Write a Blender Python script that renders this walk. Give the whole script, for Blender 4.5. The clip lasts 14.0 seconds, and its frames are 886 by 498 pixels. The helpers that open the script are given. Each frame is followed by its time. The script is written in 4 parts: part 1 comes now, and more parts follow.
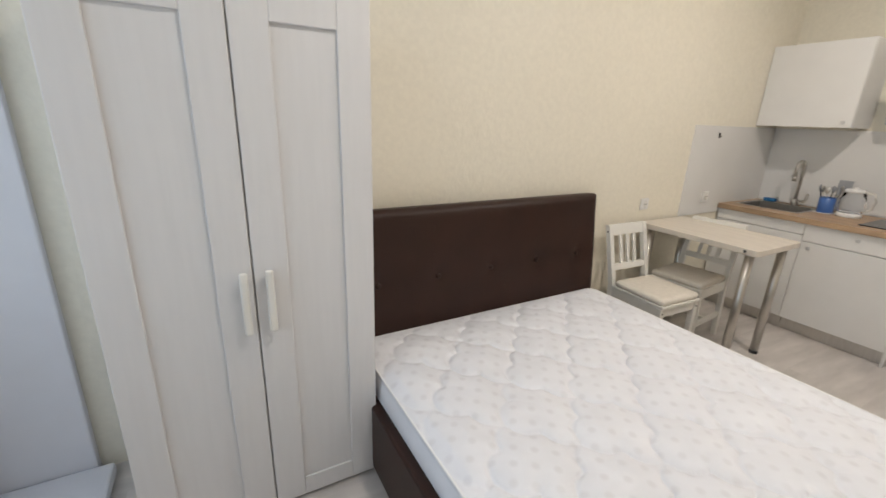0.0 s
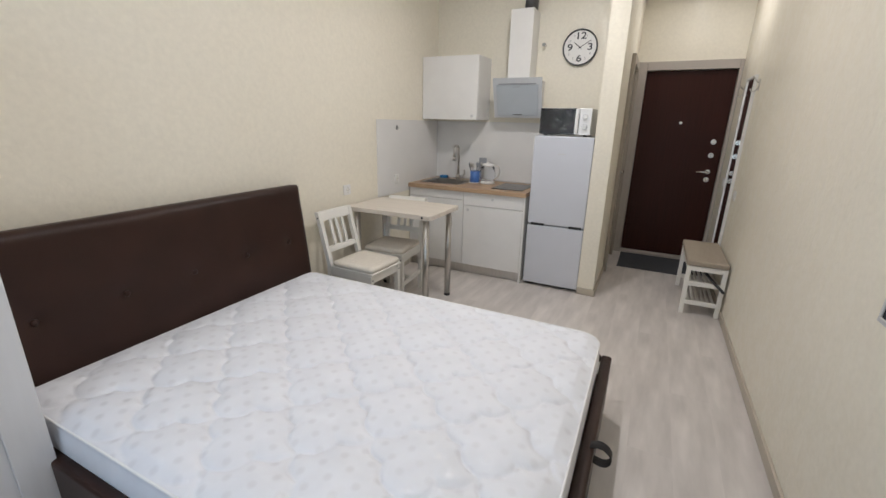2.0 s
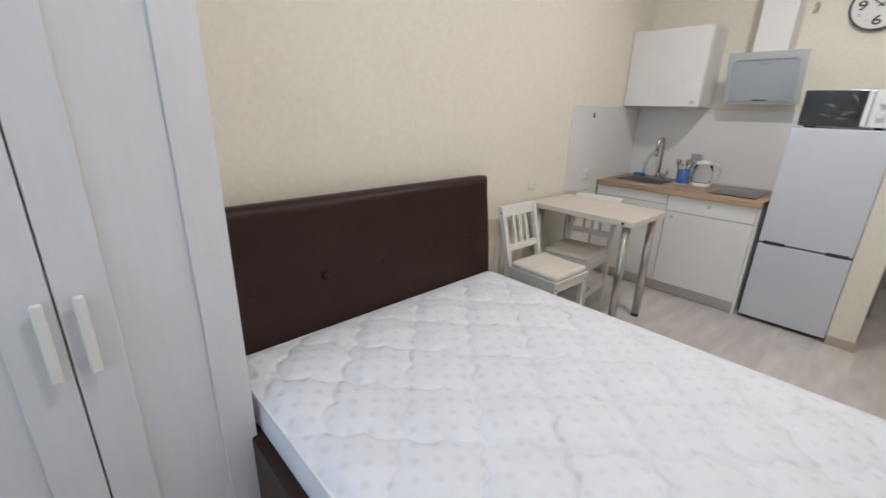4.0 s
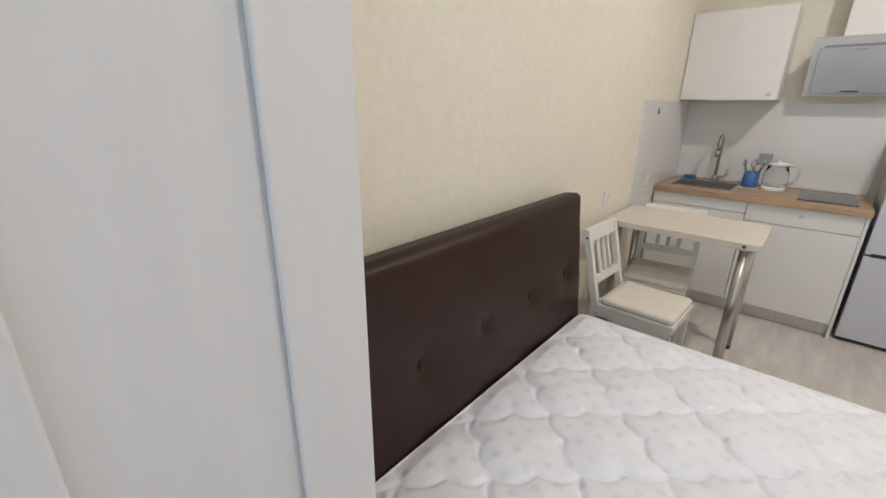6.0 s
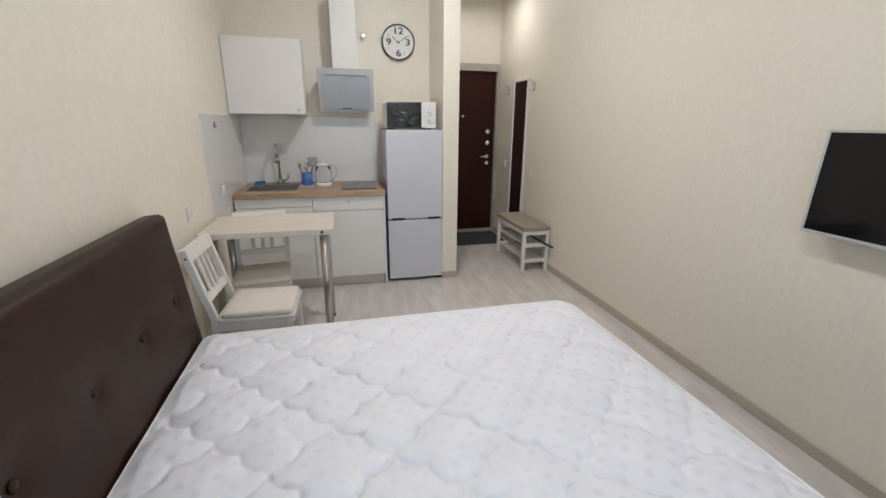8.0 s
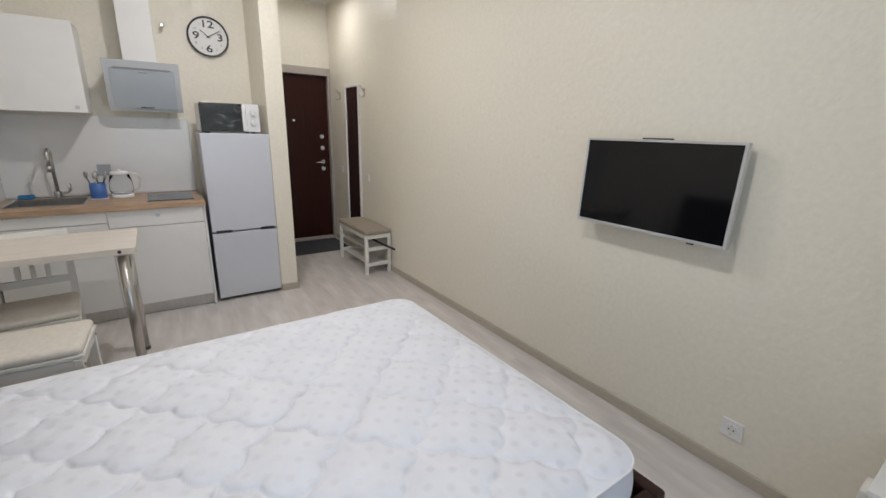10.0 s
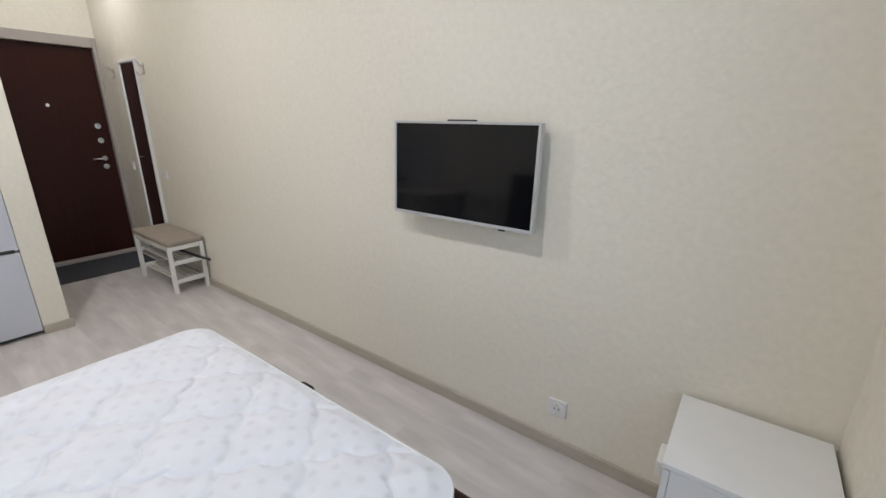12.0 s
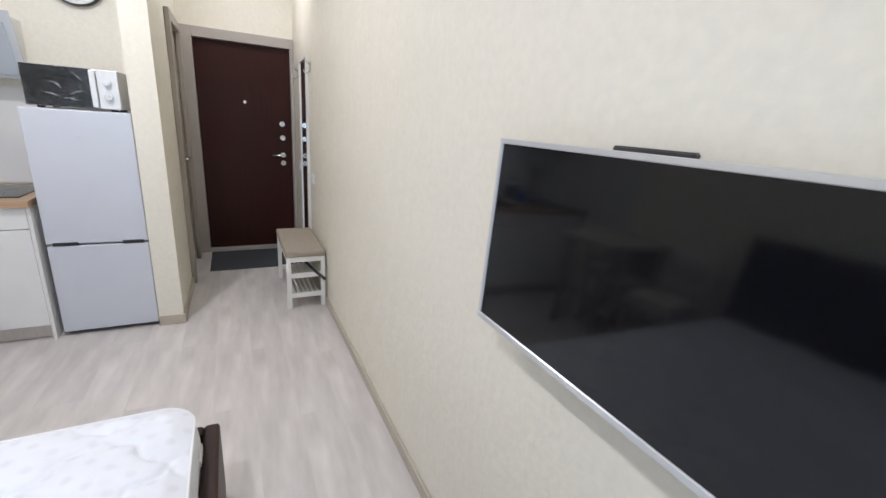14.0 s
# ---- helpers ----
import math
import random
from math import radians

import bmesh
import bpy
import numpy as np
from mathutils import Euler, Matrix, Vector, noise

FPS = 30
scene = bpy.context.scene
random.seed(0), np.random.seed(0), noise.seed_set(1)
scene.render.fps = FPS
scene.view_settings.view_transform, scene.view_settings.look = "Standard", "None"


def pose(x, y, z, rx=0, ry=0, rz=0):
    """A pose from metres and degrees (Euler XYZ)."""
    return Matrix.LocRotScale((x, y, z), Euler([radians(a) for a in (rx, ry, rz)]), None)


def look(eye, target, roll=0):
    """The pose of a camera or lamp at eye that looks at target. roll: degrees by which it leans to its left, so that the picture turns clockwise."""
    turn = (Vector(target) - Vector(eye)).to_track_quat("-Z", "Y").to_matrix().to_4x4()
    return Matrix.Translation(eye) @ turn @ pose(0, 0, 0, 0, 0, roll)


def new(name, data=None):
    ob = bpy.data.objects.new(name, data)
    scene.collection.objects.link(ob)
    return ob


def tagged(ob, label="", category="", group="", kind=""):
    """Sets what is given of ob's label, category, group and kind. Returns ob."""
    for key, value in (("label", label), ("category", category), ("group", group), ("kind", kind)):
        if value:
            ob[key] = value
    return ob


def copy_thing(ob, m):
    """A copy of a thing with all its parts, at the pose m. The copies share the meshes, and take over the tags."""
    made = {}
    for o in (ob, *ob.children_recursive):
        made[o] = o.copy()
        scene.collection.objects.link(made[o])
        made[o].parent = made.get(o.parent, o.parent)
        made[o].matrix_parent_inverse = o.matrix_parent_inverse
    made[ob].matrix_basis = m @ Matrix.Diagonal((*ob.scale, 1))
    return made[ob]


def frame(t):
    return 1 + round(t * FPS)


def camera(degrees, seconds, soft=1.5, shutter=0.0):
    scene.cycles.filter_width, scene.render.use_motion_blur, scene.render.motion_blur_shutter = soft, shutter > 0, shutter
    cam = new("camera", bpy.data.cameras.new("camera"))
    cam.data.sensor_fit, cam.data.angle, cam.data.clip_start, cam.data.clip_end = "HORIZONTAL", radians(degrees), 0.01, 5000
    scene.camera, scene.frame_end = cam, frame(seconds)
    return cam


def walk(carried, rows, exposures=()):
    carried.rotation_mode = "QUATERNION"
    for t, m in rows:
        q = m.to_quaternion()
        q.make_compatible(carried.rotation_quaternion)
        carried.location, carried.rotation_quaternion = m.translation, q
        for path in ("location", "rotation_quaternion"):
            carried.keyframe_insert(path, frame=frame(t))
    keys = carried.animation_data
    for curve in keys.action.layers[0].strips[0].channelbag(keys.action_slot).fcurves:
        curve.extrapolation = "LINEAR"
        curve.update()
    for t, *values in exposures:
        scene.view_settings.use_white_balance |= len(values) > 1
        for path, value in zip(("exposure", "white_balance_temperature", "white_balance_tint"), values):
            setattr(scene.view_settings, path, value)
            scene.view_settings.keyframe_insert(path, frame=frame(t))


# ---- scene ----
cam = camera(93.6, 14.0, shutter=0.12)
PATH = [
    (0, (-0.709, 0.976, 1.446), (0.228, 2.639, 0.85), 2.1),
    (0.5, (-0.671, 0.873, 1.442), (0.648, 2.257, 0.852), 1.6),
    (1, (-0.664, 0.77, 1.452), (0.853, 1.93, 0.858), 1.5),
    (1.5, (-0.671, 0.686, 1.46), (0.986, 1.638, 0.87), 1.2),
    (2, (-0.681, 0.665, 1.457), (1.037, 1.507, 0.874), 1.3),
    (2.5, (-0.678, 0.666, 1.465), (1.041, 1.502, 0.878), 1.5),
    (3, (-0.66, 0.689, 1.451), (1.002, 1.633, 0.86), 1.6),
    (3.5, (-0.615, 0.841, 1.426), (0.896, 2.002, 0.819), 1.7),
    (4, (-0.559, 1.062, 1.42), (0.733, 2.449, 0.78), 1.6),
    (4.2, (-0.561, 1.195, 1.422), (0.605, 2.678, 0.759), 1.6),
    (6.3, (-0.5, 1.985, 1.422), (1.047, 3.073, 0.77), 0.4),
    (6.5, (-0.494, 1.99, 1.432), (1.199, 2.842, 0.793), 0.7),
    (7, (-0.549, 2.025, 1.434), (1.332, 2.309, 0.814), 1.0),
    (7.5, (-0.63, 2.024, 1.444), (1.264, 1.822, 0.832), 1.3),
    (7.7, (-0.635, 2.01, 1.432), (1.247, 1.695, 0.832), 0.9),
    (9.8, (-0.708, 1.928, 1.422), (0.925, 0.905, 0.882), 1.4),
    (10, (-0.709, 1.914, 1.424), (0.877, 0.824, 0.879), 1.5),
    (10.5, (-0.707, 1.903, 1.419), (0.718, 0.617, 0.858), 1.2),
    (11, (-0.713, 1.881, 1.402), (0.573, 0.459, 0.831), 0.9),
    (11.5, (-0.698, 1.737, 1.407), (0.468, 0.225, 0.812), 0.5),
    (12, (-0.673, 1.535, 1.424), (0.462, 0.002, 0.823), 0.5),
    (12.5, (-0.57, 1.305, 1.411), (0.613, -0.197, 0.827), 1.0),
    (13, (-0.435, 1.057, 1.437), (0.858, -0.356, 0.86), 1.3),
    (13.5, (-0.298, 0.776, 1.447), (1.251, -0.353, 0.877), 2.8),
    (14, (-0.09, 0.596, 1.431), (1.615, -0.278, 0.859), 4.2),
]

walk(cam, [(t, look(eye, target, roll)) for t, eye, target, roll in PATH], [
    (0.0, 0.08, 6400, 10), (0.5, 0.0, 6250, 10), (1.5, 0.0, 6050, 10), (3.0, 0.0, 5750, 10), (4.0, 0.0, 5850, 10), (6.5, 0.05, 6200, 10),
    (7.5, 0.0, 5950, 10), (10.0, -0.05, 5850, 10), (11.5, 0.0, 5850, 10), (12.5, 0.15, 5550, 10), (13.0, 0.22, 5550, 10), (13.5, 0.34, 5500, 11), (14.0, 0.42, 5500, 11)])

# ---- light ----
world = bpy.data.worlds.new("sky")
scene.world = world
world.use_nodes = True
sky = world.node_tree.nodes.new("ShaderNodeTexSky")
sky.sky_type = "NISHITA"
sky.sun_disc = False
sky.sun_elevation = radians(40)
sky.sun_rotation = radians(60)
world.node_tree.links.new(sky.outputs[0], world.node_tree.nodes["Background"].inputs[0])
world.node_tree.nodes["Background"].inputs[1].default_value = 0.12
scene.view_settings.exposure = 0.0

WALL_Y = 2.86      # wall behind the headboard
BACK_X = 3.58      # kitchen back wall
DOOR_X = 4.64      # entrance wall
WIN_X = -1.55      # window plane
PIER_X = -1.03
CEIL = 2.82


def lamp(name, loc, watts, size, colour, aim=(0, 0, -1), shape="DISK", size_y=None, spread=180):
    d = bpy.data.lights.new(name, "AREA")
    d.shape, d.size, d.energy, d.color, d.spread = shape, size, watts, colour, radians(spread)
    if size_y:
        d.size_y = size_y
    ob = new(name, d)
    ob.matrix_world = look(loc, Vector(loc) + Vector(aim))
    return ob


WARM = (1.0, 0.915, 0.835)
SPOTS = [(2.05, 1.42), (0.2, 1.42), (3.95, 0.42)]
SPOT_WATTS = [14, 14.5, 6]
for (lx, ly), w in zip(SPOTS, SPOT_WATTS):
    lamp("downlight_lamp", (lx, ly, CEIL - 0.025), w, 0.09, WARM, spread=175)
# added fill lamp with no fitting of its own, brightens the upper walls
wall_fill = bpy.data.lights.new("upper_wall_fill", "POINT")
wall_fill.energy, wall_fill.color, wall_fill.shadow_soft_size = 15, WARM, 0.035
new("upper_wall_fill", wall_fill).location = (SPOTS[0][0], SPOTS[0][1], CEIL - 0.08)
lamp("window_daylight", (WIN_X - 0.12, 1.6, 1.5), 8.5, 2.0, (0.80, 0.90, 1.0), aim=(1, 0, -0.1), shape="RECTANGLE", size_y=1.6)


# ---- materials ----
def mat(name, colour, rough=0.5, metal=0.0, var=0.06, scale=6.0, bump=0.0, bump_scale=60.0, coat=0.0, spec=0.5, stretch=(1, 1, 1), per_object=0.0):
    m = bpy.data.materials.new(name)
    m.use_nodes = True
    nt = m.node_tree
    b = nt.nodes["Principled BSDF"]
    b.inputs["Roughness"].default_value = rough
    b.inputs["Metallic"].default_value = metal
    b.inputs["Coat Weight"].default_value = coat
    b.inputs["Specular IOR Level"].default_value = spec
    tc = nt.nodes.new("ShaderNodeTexCoord")
    mp = nt.nodes.new("ShaderNodeMapping")
    mp.inputs["Scale"].default_value = stretch
    nt.links.new(tc.outputs["Object"], mp.inputs[0])
    n1 = nt.nodes.new("ShaderNodeTexNoise")
    n1.inputs["Scale"].default_value, n1.inputs["Detail"].default_value = scale, 5
    nt.links.new(mp.outputs[0], n1.inputs["Vector"])
    ramp = nt.nodes.new("ShaderNodeMapRange")
    ramp.inputs["From Min"].default_value, ramp.inputs["From Max"].default_value = 0.3, 0.7
    ramp.inputs["To Min"].default_value, ramp.inputs["To Max"].default_value = 1 - var, 1 + var
    nt.links.new(n1.outputs[0], ramp.inputs[0])
    fac = ramp.outputs[0]
    if per_object:
        info = nt.nodes.new("ShaderNodeObjectInfo")
        r2 = nt.nodes.new("ShaderNodeMapRange")
        r2.inputs["To Min"].default_value, r2.inputs["To Max"].default_value = 1 - per_object, 1 + per_object
        nt.links.new(info.outputs["Random"], r2.inputs[0])
        mul = nt.nodes.new("ShaderNodeMath")
        mul.operation = "MULTIPLY"
        nt.links.new(fac, mul.inputs[0])
        nt.links.new(r2.outputs[0], mul.inputs[1])
        fac = mul.outputs[0]
    mix = nt.nodes.new("ShaderNodeVectorMath")
    mix.operation = "SCALE"
    mix.inputs[0].default_value = colour
    nt.links.new(fac, mix.inputs["Scale"])
    nt.links.new(mix.outputs[0], b.inputs["Base Color"])
    if bump:
        n2 = nt.nodes.new("ShaderNodeTexNoise")
        n2.inputs["Scale"].default_value, n2.inputs["Detail"].default_value = bump_scale, 4
        nt.links.new(mp.outputs[0], n2.inputs["Vector"])
        bp = nt.nodes.new("ShaderNodeBump")
        bp.inputs["Strength"].default_value, bp.inputs["Distance"].default_value = bump, 0.004
        nt.links.new(n2.outputs[0], bp.inputs["Height"])
        nt.links.new(bp.outputs[0], b.inputs["Normal"])
    return m


M_WALL = mat("cream_wallpaper", (0.795, 0.748, 0.632), 0.55, var=0.03, scale=40, bump=0.09, bump_scale=90)
M_CEIL = mat("ceiling_paint", (0.8, 0.79, 0.76), 0.8, var=0.02)
M_PLANK = mat("whitewashed_laminate", (0.585, 0.545, 0.515), 0.36, var=0.16, scale=2.6, bump=0.05, bump_scale=30, stretch=(0.9, 4.2, 1), per_object=0.035)
M_BASE = mat("greige_baseboard", (0.47, 0.42, 0.34), 0.45, var=0.06, stretch=(1, 1, 6))
M_WHITE = mat("white_foil", (0.78, 0.77, 0.75), 0.35, var=0.02)
M_WARDROBE = mat("white_woodgrain_foil", (0.70, 0.69, 0.69), 0.42, var=0.02, scale=8, bump=0.025, bump_scale=40, stretch=(6, 6, 0.5))
M_PAINTED = mat("white_painted_wood", (0.76, 0.74, 0.69), 0.4, var=0.04, bump=0.05)
M_CUSHION = mat("beige_cushion_fabric", (0.70, 0.65, 0.57), 0.9, var=0.05, scale=40, bump=0.25, bump_scale=300)
M_LEATHER = mat("brown_leatherette", (0.028, 0.0110, 0.0072), 0.42, spec=0.3, var=0.22, scale=5, bump=0.22, bump_scale=220)
M_DOOR = mat("dark_wenge_foil", (0.036, 0.0095, 0.006), 0.42, spec=0.2, var=0.18, scale=5, bump=0.04, bump_scale=60, stretch=(1, 12, 0.6))
M_DOORFRAME = mat("greige_metal_trim", (0.42, 0.38, 0.34), 0.42, var=0.05)
M_GREYDOOR = mat("grey_oak_foil", (0.38, 0.34, 0.29), 0.45, var=0.10, scale=5, stretch=(8, 8, 0.6))
M_CHROME = mat("chrome", (0.75, 0.75, 0.75), 0.16, metal=1.0, var=0.03)
M_STEEL = mat("brushed_steel", (0.56, 0.54, 0.51), 0.3, metal=1.0, var=0.08, scale=10, stretch=(10, 10, 1))
M_FRIDGE = mat("fridge_enamel", (0.60, 0.615, 0.665), 0.3, var=0.012, coat=0.2)
M_DARK = mat("dark_plastic", (0.03, 0.03, 0.032), 0.4, var=0.08)
M_GREYP = mat("grey_plastic", (0.28, 0.29, 0.31), 0.4, var=0.05)
M_DUCT = mat("dark_foil_duct", (0.10, 0.10, 0.105), 0.35, metal=0.4, var=0.1, scale=30)
M_SCREEN = mat("black_screen", (0.004, 0.0045, 0.006), 0.07, var=0.02, spec=0.34)
M_SILVER = mat("silver_plastic", (0.60, 0.60, 0.60), 0.28, metal=0.45, var=0.03)
M_GLASSWHITE = mat("hood_frosted_glass", (0.42, 0.46, 0.50), 0.12, var=0.02, coat=0.3)
M_GLASSEDGE = mat("hood_glass_border", (0.52, 0.54, 0.56), 0.12, var=0.02, coat=0.3)
M_PLINTH = mat("brushed_aluminium_plinth", (0.60, 0.58, 0.55), 0.28, metal=0.8, var=0.05, scale=10, stretch=(1, 8, 1))
M_SPLASH = mat("gloss_wall_panel", (0.74, 0.73, 0.71), 0.16, var=0.03, scale=2.5, coat=0.3)
M_OAK = mat("oak_worktop", (0.42, 0.285, 0.175), 0.42, var=0.2, scale=4, bump=0.05, stretch=(9, 1, 9))
M_TABLE = mat("pale_birch_laminate", (0.67, 0.61, 0.53), 0.4, var=0.06, scale=4, stretch=(7, 1, 7))
M_HOB = mat("hob_black_glass", (0.02, 0.02, 0.022), 0.15, var=0.05, spec=0.3)
M_BLUE = mat("blue_ceramic", (0.06, 0.15, 0.42), 0.3, var=0.06)
M_SPONGE = mat("blue_sponge", (0.03, 0.16, 0.36), 0.9, var=0.15, scale=60, bump=0.5, bump_scale=200)
M_MAT = mat("charcoal_doormat", (0.05, 0.053, 0.06), 0.95, var=0.2, scale=80, bump=0.6, bump_scale=350)
M_SEAT = mat("taupe_bench_fabric", (0.33, 0.28, 0.22), 0.9, var=0.08, scale=60, bump=0.25, bump_scale=300)
M_CLOCK = mat("clock_face_paper", (0.78, 0.77, 0.74), 0.5, var=0.01)
M_INK = mat("black_ink", (0.025, 0.025, 0.028), 0.5, var=0.02)
M_GREYINK = mat("grey_ink", (0.35, 0.35, 0.35), 0.5, var=0.02)
M_MIRROR = mat("mirror_silvering", (0.86, 0.87, 0.87), 0.02, metal=1.0, var=0.005)
M_PVC = mat("white_pvc", (0.74, 0.74, 0.78), 0.3, var=0.02)
M_STRAP = mat("black_webbing", (0.02, 0.018, 0.018), 0.8, var=0.1, bump=0.3, bump_scale=300)
M_MICRO = mat("microwave_white_enamel", (0.76, 0.76, 0.75), 0.32, var=0.02)


def glass(name, tint=(1, 1, 1), rough=0.0, ior=1.45):
    m = bpy.data.materials.new(name)
    m.use_nodes = True
    b = m.node_tree.nodes["Principled BSDF"]
    b.inputs["Base Color"].default_value = (*tint, 1)
    b.inputs["Roughness"].default_value = rough
    b.inputs["Transmission Weight"].default_value = 1.0
    b.inputs["IOR"].default_value = ior
    return m


M_THIN = glass("thin_clear_glass", (0.98, 0.99, 1.0), 0.0, 1.15)
M_GLASS = glass("clear_glass", (0.97, 0.99, 0.98))


def lamp_glow():
    m = bpy.data.materials.new("lamp_diffuser")
    m.use_nodes = True
    b = m.node_tree.nodes["Principled BSDF"]
    b.inputs["Emission Color"].default_value = (1, 0.86, 0.7, 1)
    b.inputs["Emission Strength"].default_value = 6
    return m


M_GLOW = lamp_glow()


def wallpaper():
    """Cream wallpaper with a pearly crushed relief."""
    m = M_WALL
    nt = m.node_tree
    b = nt.nodes["Principled BSDF"]
    tc = nt.nodes.new("ShaderNodeTexCoord")
    warp = nt.nodes.new("ShaderNodeTexNoise")
    warp.inputs["Scale"].default_value = 9
    nt.links.new(tc.outputs["Object"], warp.inputs["Vector"])
    add = nt.nodes.new("ShaderNodeVectorMath")
    add.operation = "MULTIPLY_ADD"
    add.inputs[1].default_value = (0.07, 0.07, 0.07)
    nt.links.new(warp.outputs["Color"], add.inputs[0])
    nt.links.new(tc.outputs["Object"], add.inputs[2])
    # overlapping flakes, taller than wide
    squash = nt.nodes.new("ShaderNodeMapping")
    squash.inputs["Scale"].default_value = (1, 1, 0.7)
    nt.links.new(add.outputs[0], squash.inputs[0])
    v = nt.nodes.new("ShaderNodeTexVoronoi")
    v.inputs["Scale"].default_value = 44
    nt.links.new(squash.outputs[0], v.inputs["Vector"])
    big = nt.nodes.new("ShaderNodeTexNoise")
    big.inputs["Scale"].default_value, big.inputs["Detail"].default_value = 17, 3
    nt.links.new(squash.outputs[0], big.inputs["Vector"])
    patch = nt.nodes.new("ShaderNodeMapRange")
    patch.inputs["From Min"].default_value, patch.inputs["From Max"].default_value = 0.44, 0.58
    nt.links.new(big.outputs[0], patch.inputs[0])
    height = nt.nodes.new("ShaderNodeMath")
    height.operation = "MULTIPLY_ADD"
    height.inputs[1].default_value = 0.7
    nt.links.new(patch.outputs[0], height.inputs[0])
    nt.links.new(v.outputs["Distance"], height.inputs[2])
    bp = nt.nodes.new("ShaderNodeBump")
    bp.inputs["Strength"].default_value, bp.inputs["Distance"].default_value = 0.11, 0.006
    nt.links.new(height.outputs[0], bp.inputs["Height"])
    old = b.inputs["Normal"].links[0].from_node
    nt.links.new(old.outputs[0], bp.inputs["Normal"])
    nt.links.new(bp.outputs[0], b.inputs["Normal"])
    # raised flakes are pearly, the ground between them matt
    rr = nt.nodes.new("ShaderNodeMapRange")
    rr.inputs["To Min"].default_value, rr.inputs["To Max"].default_value = 0.60, 0.36
    nt.links.new(patch.outputs[0], rr.inputs[0])
    nt.links.new(rr.outputs[0], b.inputs["Roughness"])


wallpaper()


def mattress_cloth():
    """White knitted ticking with rows of small silvery woven dots."""
    m = mat("mattress_ticking", (0.78, 0.79, 0.83), 0.75, var=0.03, scale=12, bump=0.12, bump_scale=160)
    nt = m.node_tree
    b = nt.nodes["Principled BSDF"]
    tc = nt.nodes.new("ShaderNodeTexCoord")
    mp = nt.nodes.new("ShaderNodeMapping")
    mp.inputs["Rotation"].default_value = (0, 0, radians(38))
    mp.inputs["Scale"].default_value = (15.5, 15.5, 0)
    nt.links.new(tc.outputs["Object"], mp.inputs[0])
    fr = nt.nodes.new("ShaderNodeVectorMath")
    fr.operation = "FRACTION"
    nt.links.new(mp.outputs[0], fr.inputs[0])
    sub = nt.nodes.new("ShaderNodeVectorMath")
    sub.operation = "SUBTRACT"
    sub.inputs[1].default_value = (0.5, 0.5, 0)
    nt.links.new(fr.outputs[0], sub.inputs[0])
    ln = nt.nodes.new("ShaderNodeVectorMath")
    ln.operation = "LENGTH"
    nt.links.new(sub.outputs[0], ln.inputs[0])
    lt = nt.nodes.new("ShaderNodeMapRange")
    lt.inputs["From Min"].default_value, lt.inputs["From Max"].default_value = 0.09, 0.26
    lt.inputs["To Min"].default_value, lt.inputs["To Max"].default_value = 1, 0
    nt.links.new(ln.outputs["Value"], lt.inputs[0])
    mul = nt.nodes.new("ShaderNodeMath")
    mul.operation = "MULTIPLY"
    nt.links.new(lt.outputs[0], mul.inputs[0])
    # the border of the mattress is plain: dots are woven into the top panel only
    side = nt.nodes.new("ShaderNodeSeparateXYZ")
    nt.links.new(tc.outputs["Normal"], side.inputs[0])
    upper = nt.nodes.new("ShaderNodeMapRange")
    upper.inputs["From Min"].default_value, upper.inputs["From Max"].default_value = 0.35, 0.6
    upper.inputs["To Max"].default_value = 0.46
    nt.links.new(side.outputs["Z"], upper.inputs[0])
    nt.links.new(upper.outputs[0], mul.inputs[1])
    nt.links.new(mul.outputs[0], b.inputs["Metallic"])
    old = b.inputs["Base Color"].links[0].from_socket
    mix = nt.nodes.new("ShaderNodeMix")
    mix.data_type = "RGBA"
    mix.inputs["B"].default_value = (0.68, 0.68, 0.71, 1)
    nt.links.new(mul.outputs[0], mix.inputs["Factor"])
    nt.links.new(old, mix.inputs["A"])
    nt.links.new(mix.outputs["Result"], b.inputs["Base Color"])
    r = nt.nodes.new("ShaderNodeMapRange")
    r.inputs["To Min"].default_value, r.inputs["To Max"].default_value = 0.75, 0.55
    nt.links.new(lt.outputs[0], r.inputs[0])
    nt.links.new(r.outputs[0], b.inputs["Roughness"])
    return m


M_TICKING = mattress_cloth()
M_PIPING = mat("white_piping", (0.82, 0.82, 0.82), 0.7, var=0.02)


# ---- mesh helpers ----
def finish(name, bm, material, parent=None, smooth=False, loc=None):
    me = bpy.data.meshes.new(name)
    bm.normal_update()
    bm.to_mesh(me)
    bm.free()
    if material:
        me.materials.append(material)
    if smooth:
        for p in me.polygons:
            p.use_smooth = True
    ob = new(name, me)
    if parent:
        ob.parent = parent
    if loc:
        ob.location = loc
    return ob


def box_into(bm, x, y, z, bevel=0.0, seg=2):
    r = bmesh.ops.create_cube(bm, size=1.0)
    vs = r["verts"]
    for v in vs:
        v.co = Vector((x[0] + (v.co.x + 0.5) * (x[1] - x[0]), y[0] + (v.co.y + 0.5) * (y[1] - y[0]), z[0] + (v.co.z + 0.5) * (z[1] - z[0])))
    if bevel:
        es = list({e for v in vs for e in v.link_edges})
        bmesh.ops.bevel(bm, geom=es, offset=bevel, segments=seg, affect="EDGES", profile=0.5)


def base_of(parent):
    return parent.location.copy() if parent else Vector()


